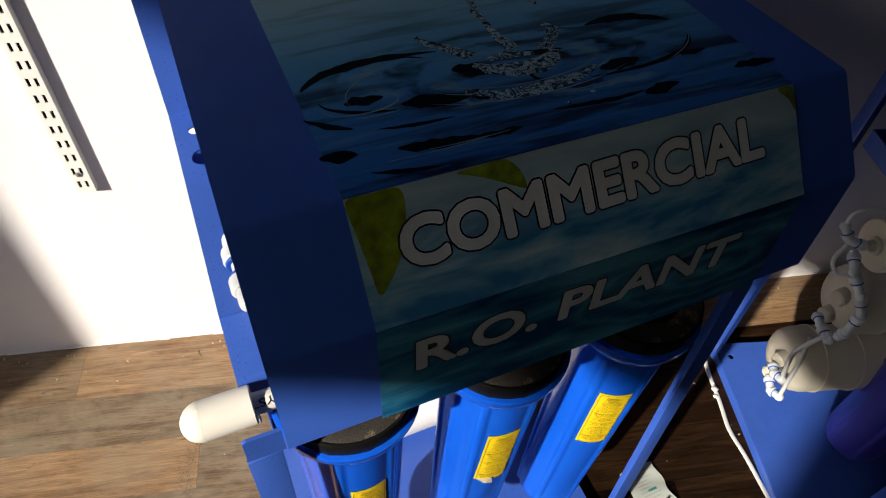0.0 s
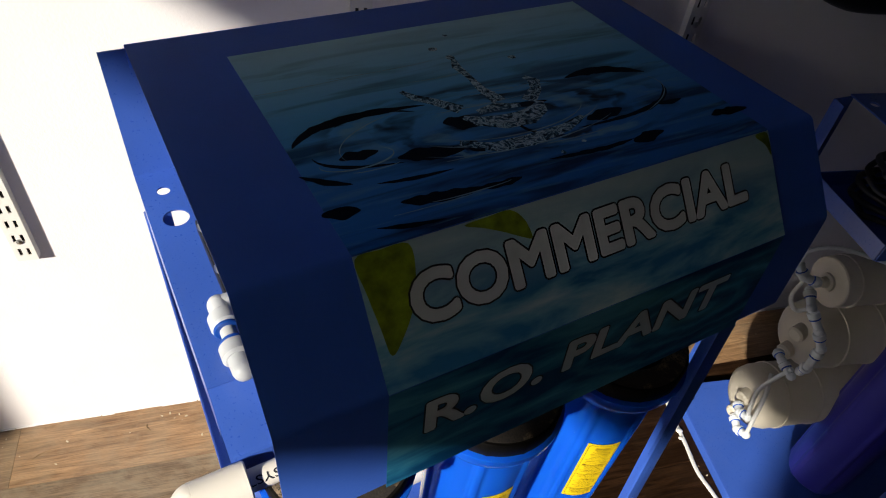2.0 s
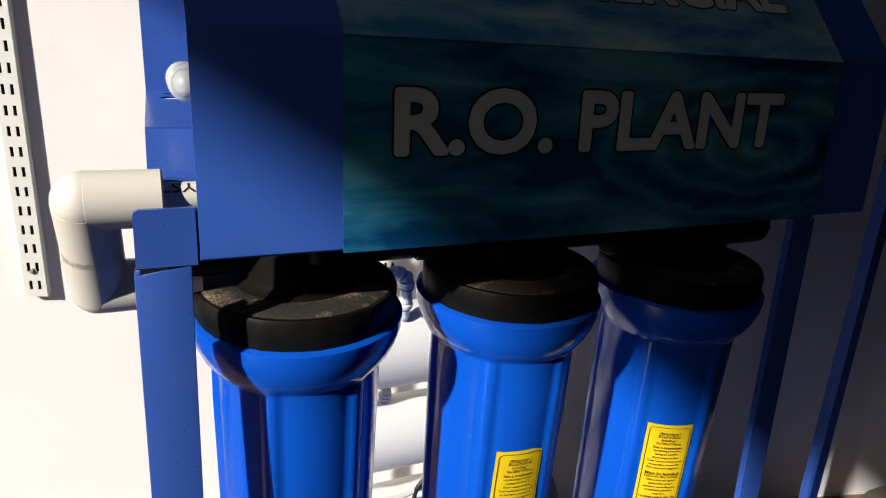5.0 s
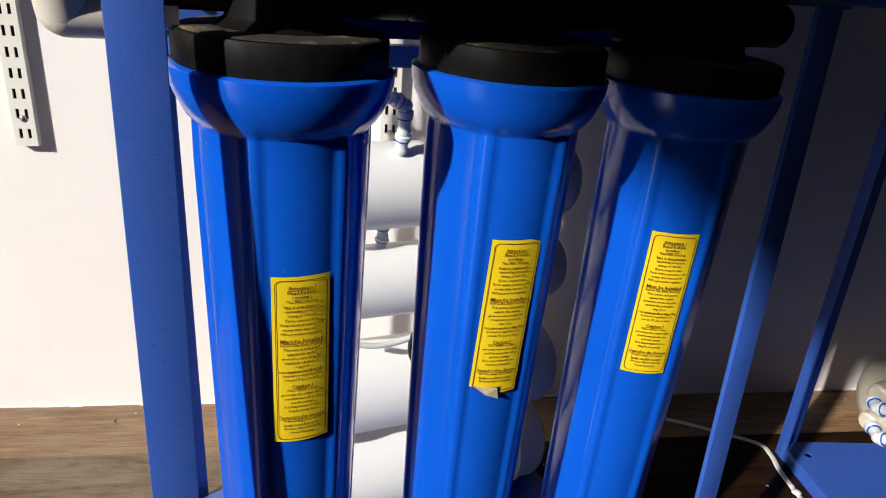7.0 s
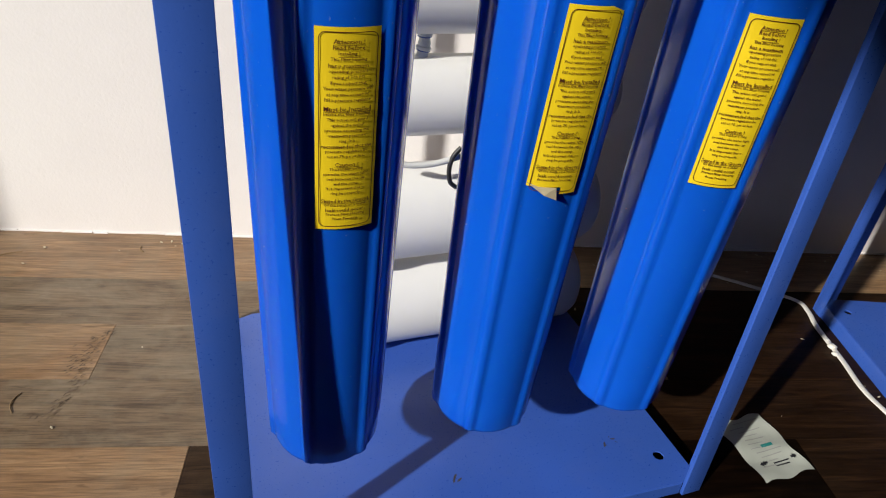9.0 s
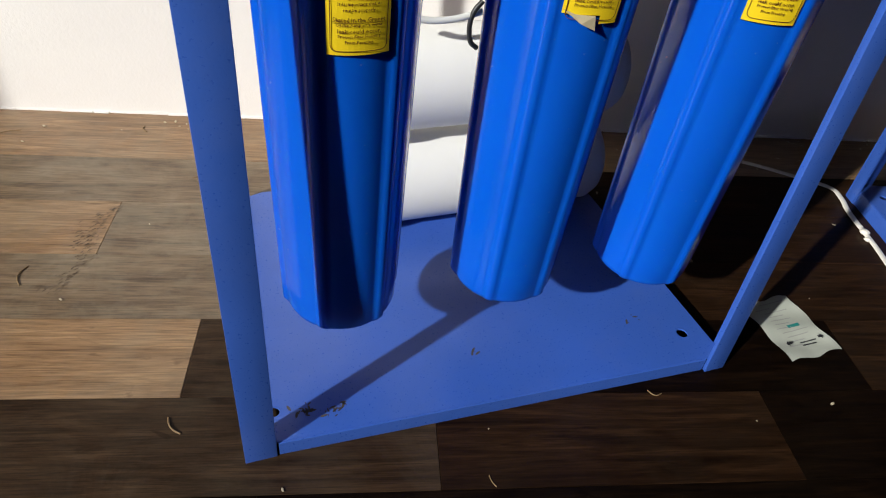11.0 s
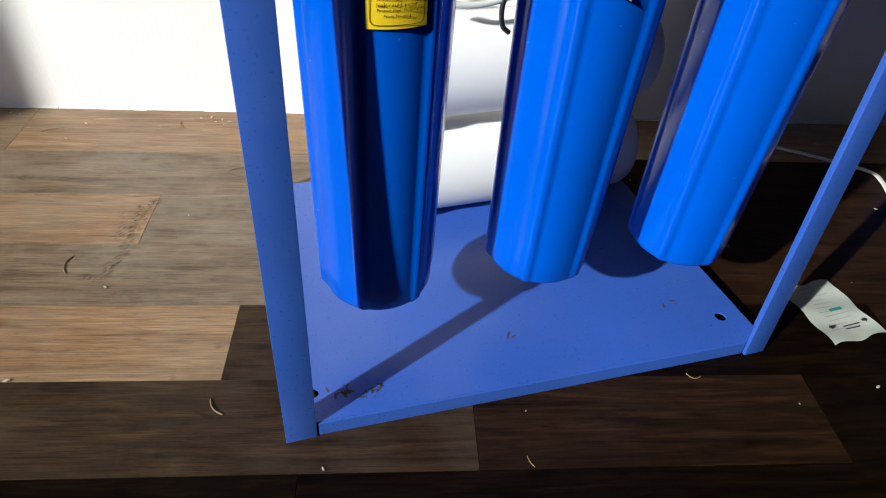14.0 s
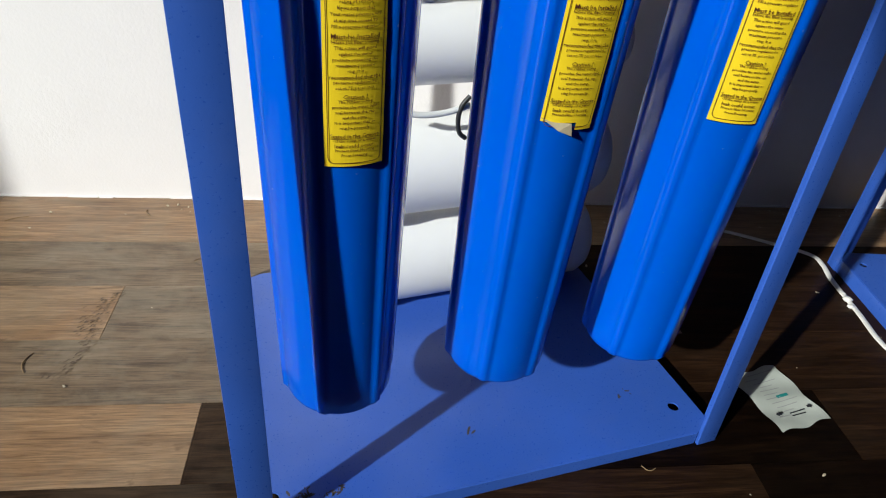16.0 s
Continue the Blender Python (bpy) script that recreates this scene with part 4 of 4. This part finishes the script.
# twin-slot tracks on the wall -----------------------------------------------------
def track(u, z0, z1, label):
    root = thing("slotted_wall_track", ROOM @ Matrix.Translation((u, V1, z0)), label, "wall track", "slotted tracks on the wall")
    bm = bmesh.new()
    h, d, w, t = z1 - z0, 0.013, 0.027, 0.0018
    sw, sh, pitch = 0.0042, 0.0125, 0.0255
    xs = [0.0, 0.0062, 0.0062 + sw, w - 0.0062 - sw, w - 0.0062, w]
    for a, b in ((xs[0], xs[1]), (xs[2], xs[3]), (xs[4], xs[5])):
        box(bm, (a, -d, 0), (b, -d + t, h))
    n = int((h - 0.01) / pitch)
    for a, b in ((xs[1], xs[2]), (xs[3], xs[4])):
        z = 0.0
        for i in range(n + 1):
            top = min(h, 0.010 + i * pitch)
            box(bm, (a, -d, z), (b, -d + t, top))
            z = top + sh
    for a, b in ((0.0, t), (w - t, w)):
        box(bm, (a, -d + t, 0), (b, -0.0005, h))
    part("channel", bm, M_TRACK, root)
    # Black strip stands in for the shade inside the channel.
    part("slot_shade", box(bmesh.new(), (t, -0.0025, 0.0), (w - t, -0.0008, h)), M_BLACK, root, "black strip standing in for the shade behind the slots")
    bm = lathe(bmesh.new(), [(0.0045, 0.0), (0.004, 0.0016), (0.0, 0.0026)], 20, Matrix.Translation((w / 2, -d, 0.036)) @ Matrix.Rotation(radians(90), 4, "X"))
    part("screw", bm, M_STEEL, root, "worn screw head", None, 40)


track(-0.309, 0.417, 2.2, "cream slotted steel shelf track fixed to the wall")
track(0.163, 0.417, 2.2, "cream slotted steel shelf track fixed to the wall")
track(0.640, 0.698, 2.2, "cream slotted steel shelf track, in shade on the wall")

# the second rack ------------------------------------------------------------------
R2 = Matrix.Translation((1.035, 0.812, 0)) @ Matrix.Rotation(radians(-18.5), 4, "Z")
rack2 = thing("second_plant_rack", R2, "blue powder-coated steel rack standing near the wall, without cover", "machine rack")
bm = bmesh.new()
pierced(bm, [(0, -0.376), (0.44, -0.376), (0.44, 0), (0, 0)], [(0.025, -0.03, 0.0055)], 0.022, 0.002)
box(bm, (-0.002, -0.376, 0), (0, 0, 0.0215), 0.0005)
box(bm, (0, -0.378, 0), (0.44, -0.376, 0.0215), 0.0005)
box(bm, (0, 0, 0), (0.44, 0.002, 0.0215), 0.0005)
part("base_plate", bm, M_FRAME, rack2, "blue steel tray bottom, half in sunlight")
for px, py, back in ((-0.004, 0.004, True), (0.415, 0.004, True), (0.08, -0.38, False), (0.415, -0.38, False)):
    angle_post(px, py, 0.70, rack2, None, 0.029, 0.022, back)
bm = bmesh.new()
box(bm, (0.0, -0.183, 0.570), (0.44, -0.033, 0.572))
box(bm, (-0.002, -0.183, 0.570), (0, -0.033, 0.598), 0.0005)
box(bm, (0, -0.185, 0.570), (0.44, -0.183, 0.598), 0.0005)
box(bm, (0, -0.033, 0.570), (0.44, -0.031, 0.598), 0.0005)
part("tray", bm, M_FRAME, rack2, "shallow blue tray")
bm = bmesh.new()
pierced(bm, [(0.015, -0.30), (0.44, -0.30), (0.44, 0), (0.015, 0)], [(0.032, -0.028, 0.006), (0.04, -0.062, 0.0115)], 0.705, 0.002)
part("shelf", bm, M_FRAME, rack2, "folded blue sheet with round holes")
G2 = "ivory membrane housings in a stack"


def pressure_tube(y, z, r, x0, label, flat):
    """An ivory pressure tube along the second rack: flat or domed end with a raised ring and moulded lugs."""
    root = thing("membrane_housing", R2 @ Matrix.Translation((x0, y, z)), label, "membrane housing", G2)
    mm, _ = along((0, 0, 0), (1, 0, 0))
    bm = bmesh.new()
    if flat:
        lathe(bm, [(r * 0.55, 0.0), (r * 0.95, 0.0), (r, 0.002), (r, 0.40)], 56, mm)
    else:
        lathe(bm, [(0.0, 0.0), (r * 0.45, 0.001), (r * 0.75, 0.006), (r * 0.93, 0.016), (r, 0.030), (r, 0.40)], 56, mm)
    part("tube", bm, M_IVORY, root, "", None, 40)
    for x in (0.022, 0.075) if flat else (0.052, 0.115):
        bm = lathe(bmesh.new(), [(r - 0.001, x), (r + 0.002, x + 0.0005), (r + 0.002, x + 0.004), (r - 0.001, x + 0.0045)], 56, mm)
        part("ring", bm, M_IVORY, root, "", None, 40)
    if flat:
        bm = lathe(bmesh.new(), [(0.0, -0.012), (0.007, -0.012), (0.0085, -0.004), (0.013, -0.003), (0.014, 0.003)], 32, mm)
        part("nozzle", bm, M_IVORY, root, "", None, 40)
    else:
        for dz in (0.020, -0.022):
            bm = bmesh.new()
            rod(bm, (0.012, -0.004, dz), (-0.012, -0.012, dz - 0.004), 0.0125, 22, 0.003)
            part("lug", bm, M_IVORY, root, "", None, 40)
    return root


pressure_tube(-0.147, 0.492, 0.037, 0.0, "slim ivory membrane housing with a flat round end, in shade", True)
pressure_tube(-0.147, 0.372, 0.053, 0.004, "ivory membrane housing with white elbows, in shade", False)
pressure_tube(-0.147, 0.205, 0.055, -0.012, "ivory membrane housing with white tubes, its end in sunlight", False)


def elbow_run(points, r, label, m=R2, group="fittings of the second rack"):
    """A run of push-fit fittings: short sockets joined by elbows, with a blue collet at each mouth."""
    root = thing("push_fit_run", m @ Matrix.Translation(points[0]), label, "pipe fitting", group)
    o = Vector(points[0])
    pts = [Vector(p) - o for p in points]
    for a, b in zip(pts, pts[1:]):
        bm = bmesh.new()
        rod(bm, a, b, r * 0.72, 18, 0.001)
        q = a.lerp(b, 0.5)
        rod(bm, a.lerp(b, 0.16), a.lerp(b, 0.46), r, 20, 0.0012)
        lathe(bm, [(r * 0.85 * math.cos(radians(t)), r * 0.85 * math.sin(radians(t))) for t in range(-90, 91, 30)], 16, Matrix.Translation(b))
        e = part("elbow", bm, M_FIT, root, "", None, 40)
        part("collet", rod(bmesh.new(), a.lerp(b, 0.46), a.lerp(b, 0.52), r * 0.93, 18, 0.0005), M_COLLET, e, "blue collet ring", None, 40)


elbow_run([(-0.015, -0.150, 0.492), (-0.036, -0.138, 0.497), (-0.044, -0.128, 0.512)], 0.0085, "white push-fit elbow on the slim housing")
elbow_run([(-0.030, -0.150, 0.487), (-0.036, -0.176, 0.474), (-0.024, -0.196, 0.448), (-0.012, -0.208, 0.420), (-0.020, -0.214, 0.388), (-0.014, -0.205, 0.362)], 0.0085, "chain of white push-fit elbows between two housings")
elbow_run([(-0.022, -0.160, 0.355), (-0.026, -0.180, 0.356), (-0.024, -0.205, 0.352)], 0.0085, "white push-fit elbow with blue collet")
elbow_run([(-0.028, -0.160, 0.215), (-0.034, -0.178, 0.214), (-0.030, -0.192, 0.220)], 0.0090, "sunlit white push-fit elbow")
elbow_run([(-0.024, -0.165, 0.183), (-0.030, -0.190, 0.180), (-0.026, -0.206, 0.188)], 0.0090, "sunlit white push-fit elbow")


def hose(name, points, r, material, label, category, m=R2, group=""):
    o = Vector(points[0])
    ob = part(name, sweep(bmesh.new(), [Vector(p) - o for p in points], r, 12), material, None, "", m @ Matrix.Translation(o), 60)
    return tagged(ob, label, category, group)


TUBES = "white tubes of the second rack"
hose("tube", [(-0.044, -0.128, 0.514), (-0.040, -0.126, 0.535), (-0.010, -0.135, 0.548), (0.040, -0.160, 0.545), (0.09, -0.185, 0.535)], 0.0032, M_TUBE, "white plastic tube looping over the slim housing", "tube", R2, TUBES)
hose("tube", [(-0.030, -0.192, 0.222), (-0.036, -0.190, 0.250), (-0.038, -0.186, 0.290), (-0.030, -0.192, 0.330), (-0.024, -0.200, 0.362)], 0.0034, M_TUBE, "white plastic tube between two membrane housings", "tube", R2, TUBES)
hose("tube", [(-0.026, -0.206, 0.190), (-0.026, -0.200, 0.230), (-0.016, -0.185, 0.270), (0.0, -0.160, 0.290)], 0.0034, M_TUBE, "white plastic tube rising behind the lowest housing", "tube", R2, TUBES)
hose("tube", [(-0.034, -0.140, 0.490), (-0.050, -0.150, 0.470), (-0.046, -0.165, 0.458), (-0.030, -0.172, 0.468)], 0.0032, M_TUBE, "short white tube bent under the slim housing", "tube", R2, TUBES)
INSIDE = "fittings among the white housings"
elbow_run([(0.362, 0.862, 0.546), (0.388, 0.862, 0.545), (0.401, 0.864, 0.538), (0.402, 0.868, 0.512), (0.402, 0.874, 0.492)], 0.0085, "white push-fit elbow and tube above the top housing", Matrix.Identity(4), INSIDE)
elbow_run([(0.394, 0.90, 0.402), (0.394, 0.90, 0.388), (0.392, 0.90, 0.374)], 0.0080, "white push-fit stem between two housings", Matrix.Identity(4), INSIDE)
elbow_run([(0.085, -0.187, 0.532), (0.100, -0.192, 0.532), (0.128, -0.198, 0.535), (0.145, -0.200, 0.548)], 0.0085, "white push-fit elbows in front of the tray")

# black leads heaped in the tray
coil = thing("coiled_power_lead", R2 @ Matrix.Translation((0.10, -0.10, 0.572)), "coil of black power lead heaped in the tray", "cable")
rng = random.Random(4)
for n in range(5):
    pts = []
    for i in range(13):
        a = 2 * math.pi * i / 12 + n
        pts.append((0.075 * math.cos(a) + rng.uniform(-0.01, 0.01), 0.048 * math.sin(a) + rng.uniform(-0.006, 0.006), 0.010 + 0.016 * n + rng.uniform(-0.004, 0.004)))
    part("loop", sweep(bmesh.new(), pts, 0.0042, 10), M_BLACK, coil, "", None, 60)
adapter = thing("power_adapter", R2 @ Matrix.Translation((0.30, -0.105, 0.572)), "black boxed power adapter lying in the tray", "adapter")
part("case", box(bmesh.new(), (-0.07, -0.055, 0.0), (0.09, 0.05, 0.045), 0.004), M_BLACK, adapter, "", None, 40)
for i in range(4):
    part("rib", box(bmesh.new(), (-0.06 + 0.03 * i, -0.045, 0.044), (-0.045 + 0.03 * i, 0.04, 0.047), 0.001), M_BLACK, adapter)

filter_housing(1.118, 0.545, 0.050, -20, 0.36, "ribbed blue-violet filter housing standing in the second rack", "filter housings of the second rack", None, 0.0, True)

# hoses inside the first rack
hose("black_hose", [(0.428, 0.856, 0.292), (0.420, 0.856, 0.282), (0.417, 0.856, 0.268), (0.420, 0.857, 0.252), (0.428, 0.858, 0.244)], 0.0026, M_BLACK, "thin black hose loop among the white housings", "hose", Matrix.Identity(4))
hose("tube", [(0.34, 0.858, 0.285), (0.37, 0.856, 0.276), (0.40, 0.857, 0.275), (0.43, 0.86, 0.28)], 0.0034, M_TUBE, "white plastic tube across the white housings", "tube", Matrix.Identity(4))
hose("white_lead", [(0.520, 0.845, 0.36), (0.532, 0.838, 0.27), (0.538, 0.835, 0.19), (0.542, 0.832, 0.13), (0.536, 0.835, 0.085), (0.520, 0.84, 0.062), (0.508, 0.845, 0.075), (0.505, 0.85, 0.12)], 0.0042, M_STRAP, "white lead hanging in a loop beside the housings", "cable", Matrix.Identity(4))

# thick black cable sagging along the wall
hose("wall_cable", [(0.80, 1.190, 0.83), (0.835, 1.192, 0.795), (0.878, 1.192, 0.776), (0.925, 1.192, 0.766), (0.998, 1.192, 0.763), (1.10, 1.192, 0.775), (1.22, 1.194, 0.83)], 0.018, M_BLACK, "thick black cable sagging along the wall in shade", "cable", ROOM)

# paper slip, cable and litter on the floor -----------------------------------------
M_PAPER = varied("thin_paper", (0.40, 0.42, 0.37), 0.06, 0.6, 30)


def paper_slip():
    root = thing("paper_slip", Matrix.Translation((0.746, 0.616, 0.0)), "creased white paper slip with printed lines lying on the floor", "paper")
    n = 14
    W, H = 0.068, 0.088

    def lift(i, j):
        return 0.0012 + 0.0016 * (1 + math.sin(j * 0.9 + i * 0.25)) * (0.4 + 0.6 * abs(i / n - 0.5) * 2) + 0.006 * max(0, (i / n) + (1 - j / n) - 1.6)

    bm = bmesh.new()
    g = {(i, j): bm.verts.new((W * (i / n - 0.5) + (0.003 * math.sin(j * 0.9) if i == n else 0), H * (j / n - 0.5) + (0.002 * math.sin(i * 0.7) if j in (0, n) else 0), lift(i, j))) for i in range(n + 1) for j in range(n + 1)}
    for i in range(n):
        for j in range(n):
            bm.faces.new((g[i, j], g[i + 1, j], g[i + 1, j + 1], g[i, j + 1]))
    sheet = part("sheet", bm, M_PAPER, root, "", None, 30)

    def bar(x, y, w, h, mat, label):
        b = bmesh.new()
        k = max(2, int(w / 0.004))
        rows = []
        for s in range(k + 1):
            px = x + w * s / k
            z = max(lift((px + dx) / W * n + n / 2, (y + dy) / H * n + n / 2) for dx in (-0.002, 0.002) for dy in (0, h)) + 0.0004
            rows.append((b.verts.new((px, y, z)), b.verts.new((px, y + h, z))))
        for (p, q), (r, t) in zip(rows, rows[1:]):
            b.faces.new((p, r, t, q))
        part("printed_line", b, mat, sheet, label)

    rr = random.Random(2)
    for i in range(11):
        bar(-0.022 + rr.uniform(0, 0.01), 0.036 - 0.0062 * i, rr.uniform(0.018, 0.036), 0.0011, M_GREYINK, "")
    bar(-0.002, -0.002, 0.016, 0.004, M_TEAL, "teal printed mark")
    bar(-0.004, -0.024, 0.022, 0.0016, M_PRINT, "")
    bar(-0.004, -0.028, 0.020, 0.0016, M_PRINT, "")
    for cx, d in ((-0.022, -1), (0.022, 1)):
        b = bmesh.new()
        z = 0.0062
        b.faces.new([b.verts.new((cx + d * x, -0.0235 + y, z)) for x, y in ((0.004, 0), (0, 0.0035), (0, 0.0015), (-0.0035, 0.0015), (-0.0035, -0.0015), (0, -0.0015), (0, -0.0035))])
        part("printed_arrow", b, M_PRINT, sheet, "black printed arrow")


paper_slip()
FLAT = [(0.80, 1.02, 0.006), (0.922, 0.933, 0.006), (0.981, 0.880, 0.006), (1.020, 0.838, 0.007), (1.016, 0.810, 0.010), (0.999, 0.776, 0.008), (0.976, 0.709, 0.006), (0.955, 0.655, 0.006), (0.948, 0.60, 0.006), (0.93, 0.50, 0.006)]
bm = sweep(bmesh.new(), [(x, y, 0.45 * (z - 0.006)) for x, y, z in FLAT], 0.0042, 12)
for v in bm.verts:
    v.co.z *= 0.4
tagged(part("flat_cable", bm, M_STRAP, None, "", Matrix.Translation((0, 0, 0.0018)), 60), "flat white cable lying kinked on the floor", "cable")
for x, y, s, a in ((0.984, 0.735, 0.013, 30), (0.976, 0.722, 0.010, 80), (0.990, 0.748, 0.008, 120)):
    bm = bmesh.new()
    bmesh.ops.create_icosphere(bm, subdivisions=2, radius=s * 0.5)
    for v in bm.verts:
        v.co.z = max(-0.25 * s, v.co.z * 0.6)
        v.co += 0.18 * s * Vector((noise.noise(v.co * 300), noise.noise(v.co * 300 + Vector((9, 0, 0))), 0))
    tagged(part("tape_scrap", bm, M_STRAP, None, "", Matrix.Translation((x, y, 0.25 * s)) @ Matrix.Rotation(radians(a), 4, "Z"), 60), "crumpled scrap of white tape on the cable", "scrap", "tape scraps on the floor")


def straw(x, y, a, n, r, bend):
    r *= 0.6
    pts = [(-n / 2, 0, r), (-n / 6, bend, r * 1.5), (n / 6, bend, r * 1.5), (n / 2, 0, r)]
    ob = part("dry_stalk", sweep(bmesh.new(), pts, r, 6), M_STRAW, None, "", Matrix.Translation((x, y, 0)) @ Matrix.Rotation(radians(a), 4, "Z"), 60)
    tagged(ob, "dry curled plant stalk lying on the floor", "stalk", "dry stalks on the floor")


for args in ((-0.047, 0.897, 80, 0.030, 0.0011, 0.005), (0.096, 0.662, 115, 0.022, 0.0013, 0.003), (0.543, 0.579, 150, 0.014, 0.0009, 0.004), (0.075, 1.186, 100, 0.016, 0.0012, 0.003),
             (0.349, 0.534, 100, 0.012, 0.0007, 0.001), (-0.10, 1.21, 10, 0.03, 0.0007, 0.002), (0.14, 1.05, 15, 0.018, 0.0006, 0.001)):
    straw(*args)
bm = bmesh.new()
rng = random.Random(7)
for _ in range(150):
    u, v = rng.uniform(-0.62, 1.1), rng.choice((rng.uniform(0.3, 1.19), 1.2 - abs(rng.gauss(0, 0.03))))
    if v > 1.205:
        continue
    p = ROOM @ Vector((u, v, 0.0))
    if 0.15 < p.x < 0.63 and 0.59 < p.y < 0.98:
        continue
    r = rng.uniform(0.0007, 0.0022)
    bmesh.ops.create_icosphere(bm, subdivisions=1, radius=r, matrix=Matrix.Translation((p.x, p.y, r * 0.6)) @ Matrix.Rotation(rng.uniform(0, 3), 4, "Z") @ Matrix.Diagonal((1.7, 0.8, 0.4, 1)))
tagged(part("crumbs", bm, M_CRUMB), "pale crumbs and grit scattered over the floor", "debris", "", "stuff")

# rust scuffs on the tray bottom
bm = bmesh.new()
for x0, y0, n, sp in ((0.205, 0.635, 16, 0.007), (0.228, 0.628, 7, 0.004), (0.236, 0.632, 8, 0.004), (0.375, 0.66, 4, 0.003), (0.565, 0.66, 5, 0.008)):
    for _ in range(n):
        x, y, a, r = x0 + rng.gauss(0, sp), y0 + rng.gauss(0, sp * 0.7), rng.uniform(0, 3.1), rng.uniform(0.0006, 0.002)
        pts = [(x + r * 2.2 * math.cos(a) * math.cos(t) - r * 0.7 * math.sin(a) * math.sin(t), y + r * 2.2 * math.sin(a) * math.cos(t) + r * 0.7 * math.cos(a) * math.sin(t), 0.01715) for t in (0, 1.1, 2.0, 3.1, 4.3, 5.3)]
        bm.faces.new([bm.verts.new(p) for p in pts])
part("scuff_mark", bm, M_STAIN, base_plate, "dark rust scuffs")["kind"] = "stuff"

# dark smudged trail trodden into the floor
bm = bmesh.new()
for _ in range(190):
    t = rng.random()
    u = -0.24 + 0.035 * t + rng.gauss(0, 0.008) + 0.012 * math.sin(6 * t)
    v = 0.83 + 0.15 * t + rng.gauss(0, 0.004)
    a, r = rng.uniform(0.5, 1.3), rng.uniform(0.0004, 0.0013)
    bm.faces.new([bm.verts.new((u + r * 2.6 * math.cos(a) * math.cos(s) - r * 0.7 * math.sin(a) * math.sin(s), v + r * 2.6 * math.sin(a) * math.cos(s) + r * 0.7 * math.cos(a) * math.sin(s), 0.0004)) for s in (0, 1.0, 2.1, 3.1, 4.2, 5.3)])
part("scuff_mark", bm, varied("trodden_dirt", (0.135, 0.094, 0.060), 0.3, 0.6, 60), floor, "dark smudged trail")["kind"] = "stuff"

# ragged paint edge where the wall meets the floor
bm = bmesh.new()
u = -0.9
while u < 1.5:
    w = rng.uniform(0.02, 0.09)
    h, d = rng.uniform(0.0015, 0.0035), rng.uniform(0.001, 0.004)
    box(bm, (u, V1 - d, 0.0), (u + w, V1 + 0.001, h), 0.0008)
    u += w + rng.choice((0.0, 0.0, 0.0, 0.002))
structure("trim", bm, M_WALL, "ragged white paint and filler along the wall's foot")

# floor planks -----------------------------------------------------------------------
ROWS = [0.003 + 0.099 * k for k in range(13)]
# Tone runs by row; those in front and to the right include painted shade.
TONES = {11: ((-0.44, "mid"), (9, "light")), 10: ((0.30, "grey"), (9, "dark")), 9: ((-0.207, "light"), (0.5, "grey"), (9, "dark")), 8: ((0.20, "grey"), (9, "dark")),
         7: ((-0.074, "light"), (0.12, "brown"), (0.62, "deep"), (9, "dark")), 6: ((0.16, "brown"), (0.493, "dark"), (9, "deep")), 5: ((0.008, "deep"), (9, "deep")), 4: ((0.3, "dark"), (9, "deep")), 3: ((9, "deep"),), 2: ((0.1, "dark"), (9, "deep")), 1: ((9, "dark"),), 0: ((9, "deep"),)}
for k, runs in TONES.items():
    v0, v1 = ROWS[k], (ROWS[k + 1] if k < 11 else V1)
    u = -0.75
    while runs and u < 1.7:
        stop = min(runs[0][0], 1.7)
        n = max(1, round((stop - u) / 1.3)) if stop > u else 0
        for i in range(n):
            a, b = u + (stop - u) * i / n, u + (stop - u) * (i + 1) / n
            bm = box(bmesh.new(), (-(b - a) / 2 + 0.0002, -(v1 - v0) / 2 + 0.0002, -0.011), ((b - a) / 2 - 0.0002, (v1 - v0) / 2 - 0.0002, 0.0), 0.0004)
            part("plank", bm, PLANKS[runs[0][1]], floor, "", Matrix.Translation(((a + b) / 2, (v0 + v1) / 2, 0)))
        u = stop
        runs = runs[1:]
bm = bmesh.new()
for a, b, c, d in ((U0 - 0.15, -0.75, V0 - 0.15, V1), (1.7, U1, V0 - 0.15, V1), (-0.75, 1.7, V0 - 0.15, ROWS[0])):
    v = c
    while v < d - 0.001:
        w = min(0.099, d - v)
        box(bm, (a + 0.0002, v + 0.0002, -0.011), (b - 0.0002, v + w - 0.0002, 0.0))
        v += w
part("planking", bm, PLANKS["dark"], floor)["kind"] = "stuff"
